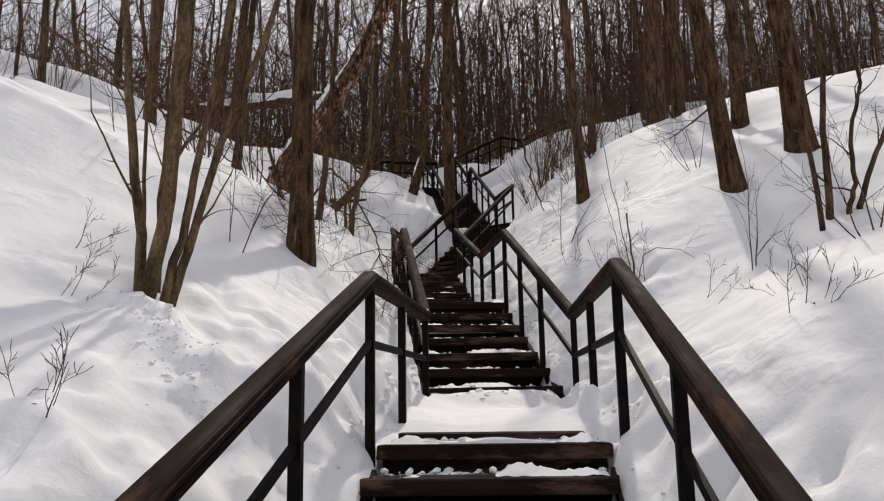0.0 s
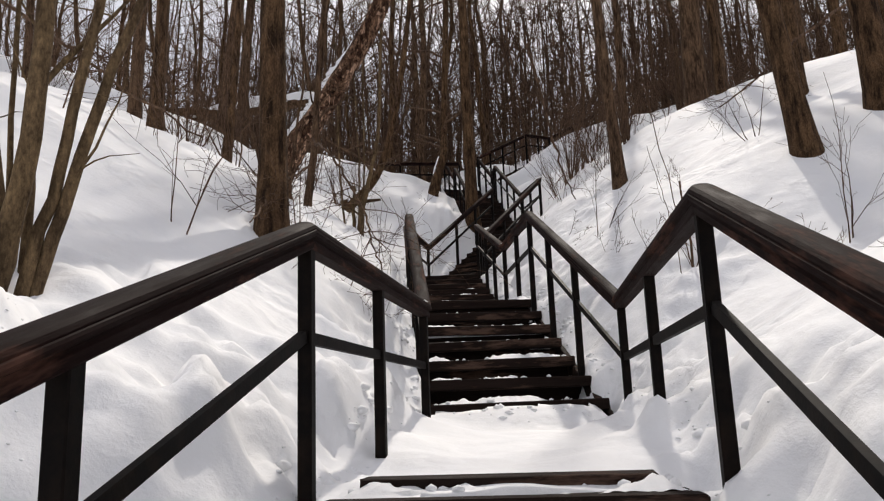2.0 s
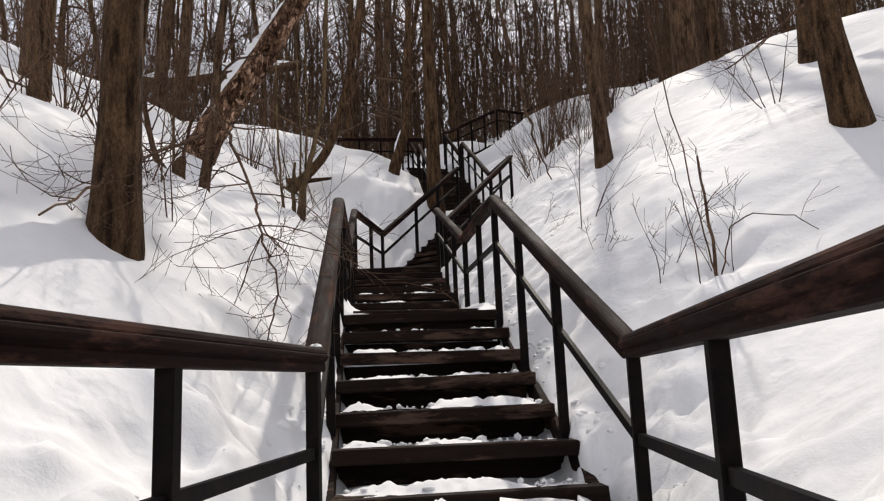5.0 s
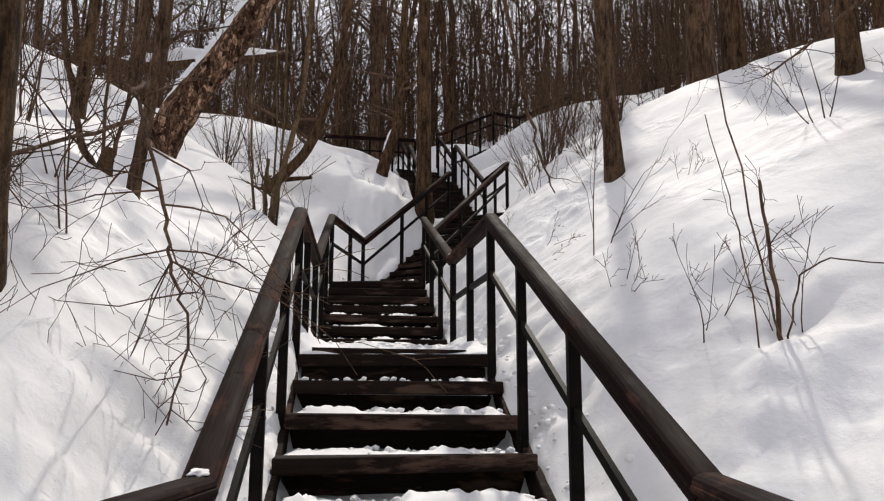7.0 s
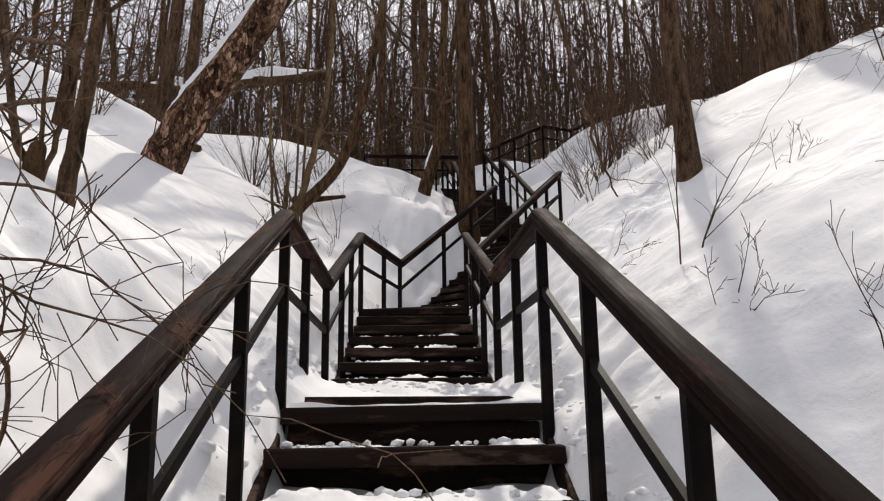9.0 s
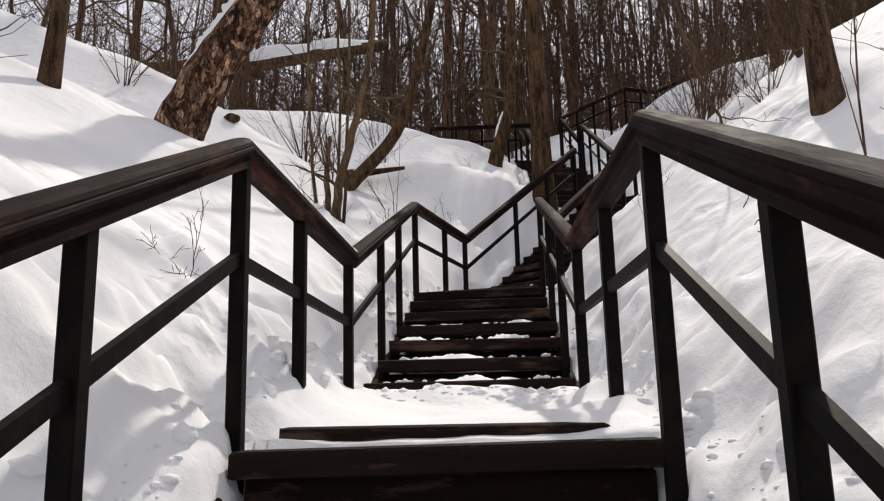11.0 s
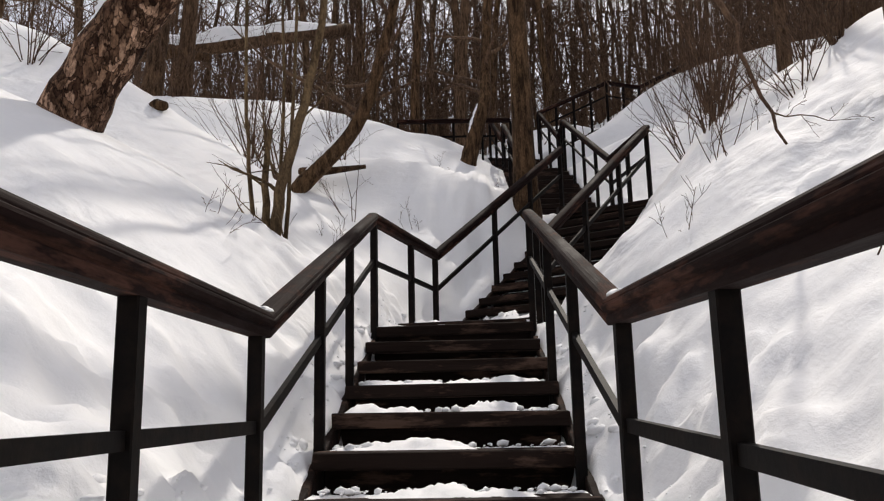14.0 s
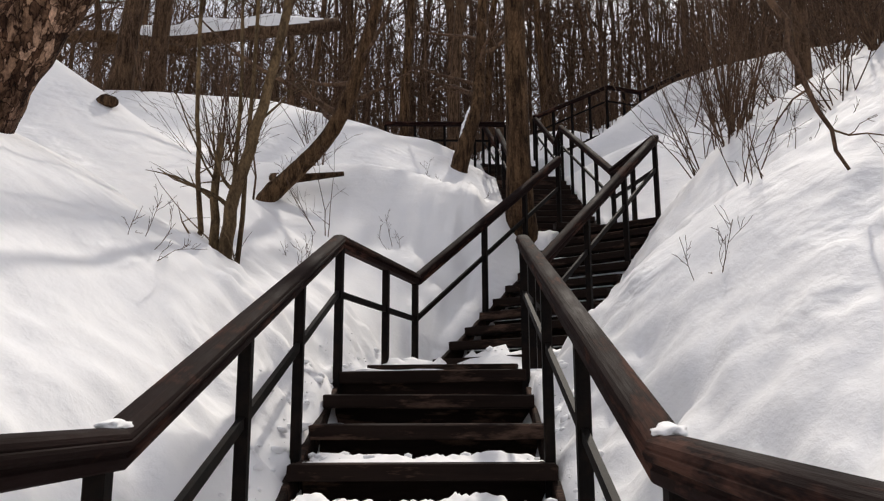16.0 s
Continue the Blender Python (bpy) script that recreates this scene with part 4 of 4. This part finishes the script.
def hanging_branch(pts, r, seed, label, forks=16, reach=0.8):
    """A bare branch with many forking twigs."""
    rng = random.Random(seed)
    ctrl = [Vector(p) for p in pts]
    line = []
    for i in range(len(ctrl) - 1):
        for k in range(5):
            line.append(ctrl[i].lerp(ctrl[i + 1], k / 5) + Vector((rng.gauss(0, 0.012), rng.gauss(0, 0.012), rng.gauss(0, 0.012))))
    line.append(ctrl[-1])
    rad = [r * (1 - 0.8 * i / len(line)) + 0.002 for i in range(len(line))]
    v, f = [], []
    tube(v, f, line, rad, 6)
    root = new("branch")
    mesh_object("limb", v, f, TWIG, root)
    for b in range(forks):
        v, f = [], []
        i = rng.randint(2, len(line) - 2)
        d = (line[i + 1] - line[i]).normalized() * 0.7 + Vector(((-1) ** b * rng.uniform(0.45, 1.15), rng.gauss(0, 0.3), rng.gauss(0.0, 0.35)))
        q, qr = limb(v, f, line[i], d.normalized(), reach * rng.uniform(0.4, 1.1), min(rad[i] * 0.55, 0.0060), rng, 0, 4, 0.25)
        for c in range(4):
            j = rng.randint(1, 5)
            d = (q[j + 1] - q[j]).normalized() + Vector((rng.gauss(0, 0.7), rng.gauss(0, 0.4), rng.gauss(0, 0.6)))
            w, wr = limb(v, f, q[j], d.normalized(), reach * rng.uniform(0.15, 0.5), qr[j] * 0.7, rng, 1, 3, 0.3)
            for e in range(2):
                j2 = rng.randint(1, 3)
                d = (w[j2 + 1] - w[j2]).normalized() + Vector((rng.gauss(0, 0.7), rng.gauss(0, 0.5), rng.gauss(0, 0.6)))
                limb(v, f, w[j2], d.normalized(), reach * rng.uniform(0.08, 0.22), wr[j2] * 0.8, rng, 2, 3, 0.2)
        tagged(mesh_object("twig", v, f, TWIG, root), kind="stuff")
    tagged(root, label, "branch")
    return root


hanging_branch([(-1.5, 9.5, 4.7), (-1.08, 8.3, 4.13), (-0.80, 7.9, 3.68), (-0.59, 7.6, 3.25), (-0.54, 7.6, 3.04), (-0.45, 7.6, 2.73), (-0.53, 7.6, 2.42)], 0.011, 71,
               "bare forking branch drooping beside the stair", 26, 1.1)
hanging_branch([(-1.5, 9.25, 4.3), (-1.5, 8.2, 3.8), (-1.35, 7.2, 3.3), (-1.2, 6.4, 2.95)], 0.012, 72, "bare forking branch drooping over the snow bank", 14, 1.0)
hanging_branch([(-5.0, 8.6, 6.4), (-3.7, 8.2, 5.4), (-2.9, 8.0, 4.7), (-2.1, 7.8, 4.15)], 0.02, 73, "long bare branch lying down the snow bank", 18, 0.7)
hanging_branch([(1.2, 14.6, 8.2), (1.50, 14.1, 6.3), (1.61, 14.0, 5.63), (1.81, 14.0, 5.08)], 0.026, 74, "dark bare branch hanging over the snow bank", 3, 0.5)
hanging_branch([(6.5, 13.0, 7.9), (5.2, 12.4, 7.0), (4.3, 12.2, 6.2), (3.7, 12.0, 5.75)], 0.025, 75, "bare branch arching over the snow bank", 14, 0.9)

# ---------------------------------------------------------------- the wood behind and around
PROTO = [tree("tree", 100 + k, h, r, bark, (rx, ry), 0.2, c, 2.8, lv, 8, 0.03, label="tall bare tree in the wood") for k, (h, r, bark, rx, ry, c, lv) in enumerate([
    (18, 0.13, BARK_BROWN, 0.4, 0.2, 22, 1), (16, 0.11, BARK_GREY, -0.6, 0.1, 14, 2), (20, 0.16, BARK_GREY, 0.2, -0.3, 24, 1), (14, 0.08, BARK_BROWN, 0.9, 0.3, 22, 1),
    (15, 0.10, BARK_GREY, -0.9, 0.4, 22, 1), (12, 0.06, BARK_GREY, 0.7, -0.4, 20, 1), (11, 0.05, BARK_BROWN, -0.5, 0.6, 20, 1)])]
rng = random.Random(5)
spots = []
while len(spots) < 290:
    # the last 24 trees are unseen, added behind the camera to filter the light
    behind = len(spots) > 265
    x, y = (rng.uniform(-16, 16), rng.uniform(-26, -5)) if behind else (rng.uniform(-24, 28), 9 + 55 * rng.random() ** 0.8)
    xc = float(np.interp(y, [6, 15, 19, 25, 28, 31, 34], [0.4, -0.5, 1.1, 0.1, -0.6, 3, 6]))
    clear = 6.5 if y < 20 else (4.6 if y < 27 else (4.4 if y < 35 else 1.6))
    if x < xc and 0 < y < 27:
        clear += 2.0
    if behind:
        clear = 1.5
    if (-5 < x < 0 and 25 < y < 30) or abs(x - xc) < clear or any((x - a) ** 2 + (y - b) ** 2 < 0.9 for a, b in spots):
        continue
    spots.append((x, y))
for i, (x, y) in enumerate(spots):
    m = pose(x, y, ground_at(x, y), 0, 0, rng.uniform(0, 360))
    if i < len(PROTO):
        PROTO[i].matrix_basis = m
    else:
        copy_thing(PROTO[rng.choice((0, 0, 1, 1, 2, 3, 3, 3, 4, 4, 4, 5, 5, 5, 6, 6, 6))], m)


def far_wood(seed, count, y0, y1, low, tall, thick, level):
    """A stand of far stems with fine branches, too many to tell apart."""
    rng = random.Random(seed)
    v, f = [], []
    for k in range(count):
        x, y = rng.uniform(-0.65, 0.68) * y1, rng.uniform(y0, y1)
        z = ground_at(x, y)
        h = rng.uniform(low, tall)
        r = 0.02 + 0.08 * rng.random() ** 2
        p = [Vector((x, y, z - 0.3)), Vector((x + rng.gauss(0, 0.3), y, z + h * 0.5)), Vector((x + rng.gauss(0, 0.9), y, z + h))]
        tube(v, f, p, [r, r * 0.7, r * 0.2], 4, False)
        for b in range(7):
            t = rng.uniform(0.05, 1)
            q = p[0].lerp(p[2], t)
            a = rng.uniform(0, 6.28)
            d = Vector((math.cos(a), math.sin(a), rng.uniform(0.4, 1.4))).normalized()
            pts, rad = limb(v, f, q, d, rng.uniform(1.6, 4.2), thick, rng, level, 3, 0.15)
            for c in range(3):
                j = rng.randint(1, len(pts) - 2)
                limb(v, f, pts[j], (d + Vector((rng.gauss(0, 0.7), rng.gauss(0, 0.7), 0.2))).normalized(), rng.uniform(0.8, 2.4), thick * 0.6, rng, 2, 3, 0.2)
    ob = mesh_object("far_wood", v, f, TWIG)
    tagged(ob, "dense bare brown wood in the distance", "wood", kind="stuff")


far_wood(301, 1150, 33, 50, 7, 14, 0.026, 1)
far_wood(304, 600, 50, 84, 14, 27, 0.046, 2)


def brush(seed, count, x0, x1, y0, y1):
    """Dense undergrowth between the trees behind the stair's head."""
    rng = random.Random(seed)
    v, f = [], []
    for k in range(count):
        x, y = rng.uniform(x0, x1), rng.uniform(y0, y1)
        z = ground_at(x, y)
        ln = rng.uniform(1.2, 4.5)
        pts, rad = limb(v, f, Vector((x, y, z - 0.1)), Vector((rng.gauss(0, 0.2), rng.gauss(0, 0.2), 1)).normalized(), ln, 0.015, rng, 1, 3, 0.1)
        for c in range(4):
            j = rng.randint(1, 3)
            limb(v, f, pts[j], Vector((rng.gauss(0, 0.7), rng.gauss(0, 0.7), 0.8)).normalized(), ln * rng.uniform(0.2, 0.5), 0.010, rng, 2, 3, 0.18)
    ob = mesh_object("undergrowth", v, f, TWIG)
    tagged(ob, "dense bare brown undergrowth in the wood", "undergrowth", kind="stuff")


brush(302, 900, -24, 28, 29, 46)
brush(303, 200, 2.8, 13, 21.5, 34)


# a low stump and a bit of bark on the left bank
v, f = [], []
gz = ground_at(-1.85, 9.7)
tube(v, f, [Vector((-1.85, 9.7, gz - 0.15)), Vector((-1.85, 9.7, gz + 0.08)), Vector((-1.83, 9.7, gz + 0.17)), Vector((-1.82, 9.7, gz + 0.20))], [0.06, 0.055, 0.045, 0.02], 10)
tagged(mesh_object("tree_stump", v, f, BARK_BROWN), "low broken brown stump in the snow", "stump")
v, f = [], []
gz = ground_at(-4.10, 17.0)
tube(v, f, [Vector((-4.28, 17.0, gz + 0.01)), Vector((-4.12, 16.98, gz + 0.03)), Vector((-3.99, 16.94, gz + 0.0))], [0.02, 0.08, 0.05], 7)
tagged(mesh_object("bark_piece", v, f, BARK_BROWN), "dark piece of bark lying on the snow", "bark")


def snow_cap(x, y, z, r, seed):
    """A little snow left where two handrails meet."""
    bm = bmesh.new()
    bmesh.ops.create_icosphere(bm, subdivisions=3, radius=1)
    for v in bm.verts:
        k = 1 + 0.5 * noise.noise(v.co * 1.7 + Vector((seed, 0, 0)))
        v.co = Vector((v.co.x * k * r * 0.8, v.co.y * k * r * 1.5, v.co.z * k * r * 0.4))
    ob = part("snow_cap", bm, LOOSE_SNOW, None, "", True)
    ob.matrix_basis = Matrix.Translation((x, y, z))
    tagged(ob, "small cap of snow on a handrail joint", "snow", "snow on the handrails")


snow_cap(0.57, 11.65, 3.866, 0.042, 4.0)
snow_cap(-0.715, 11.75, 3.877, 0.040, 9.0)
snow_cap(-0.01, 6.42, 2.334, 0.03, 2.0)
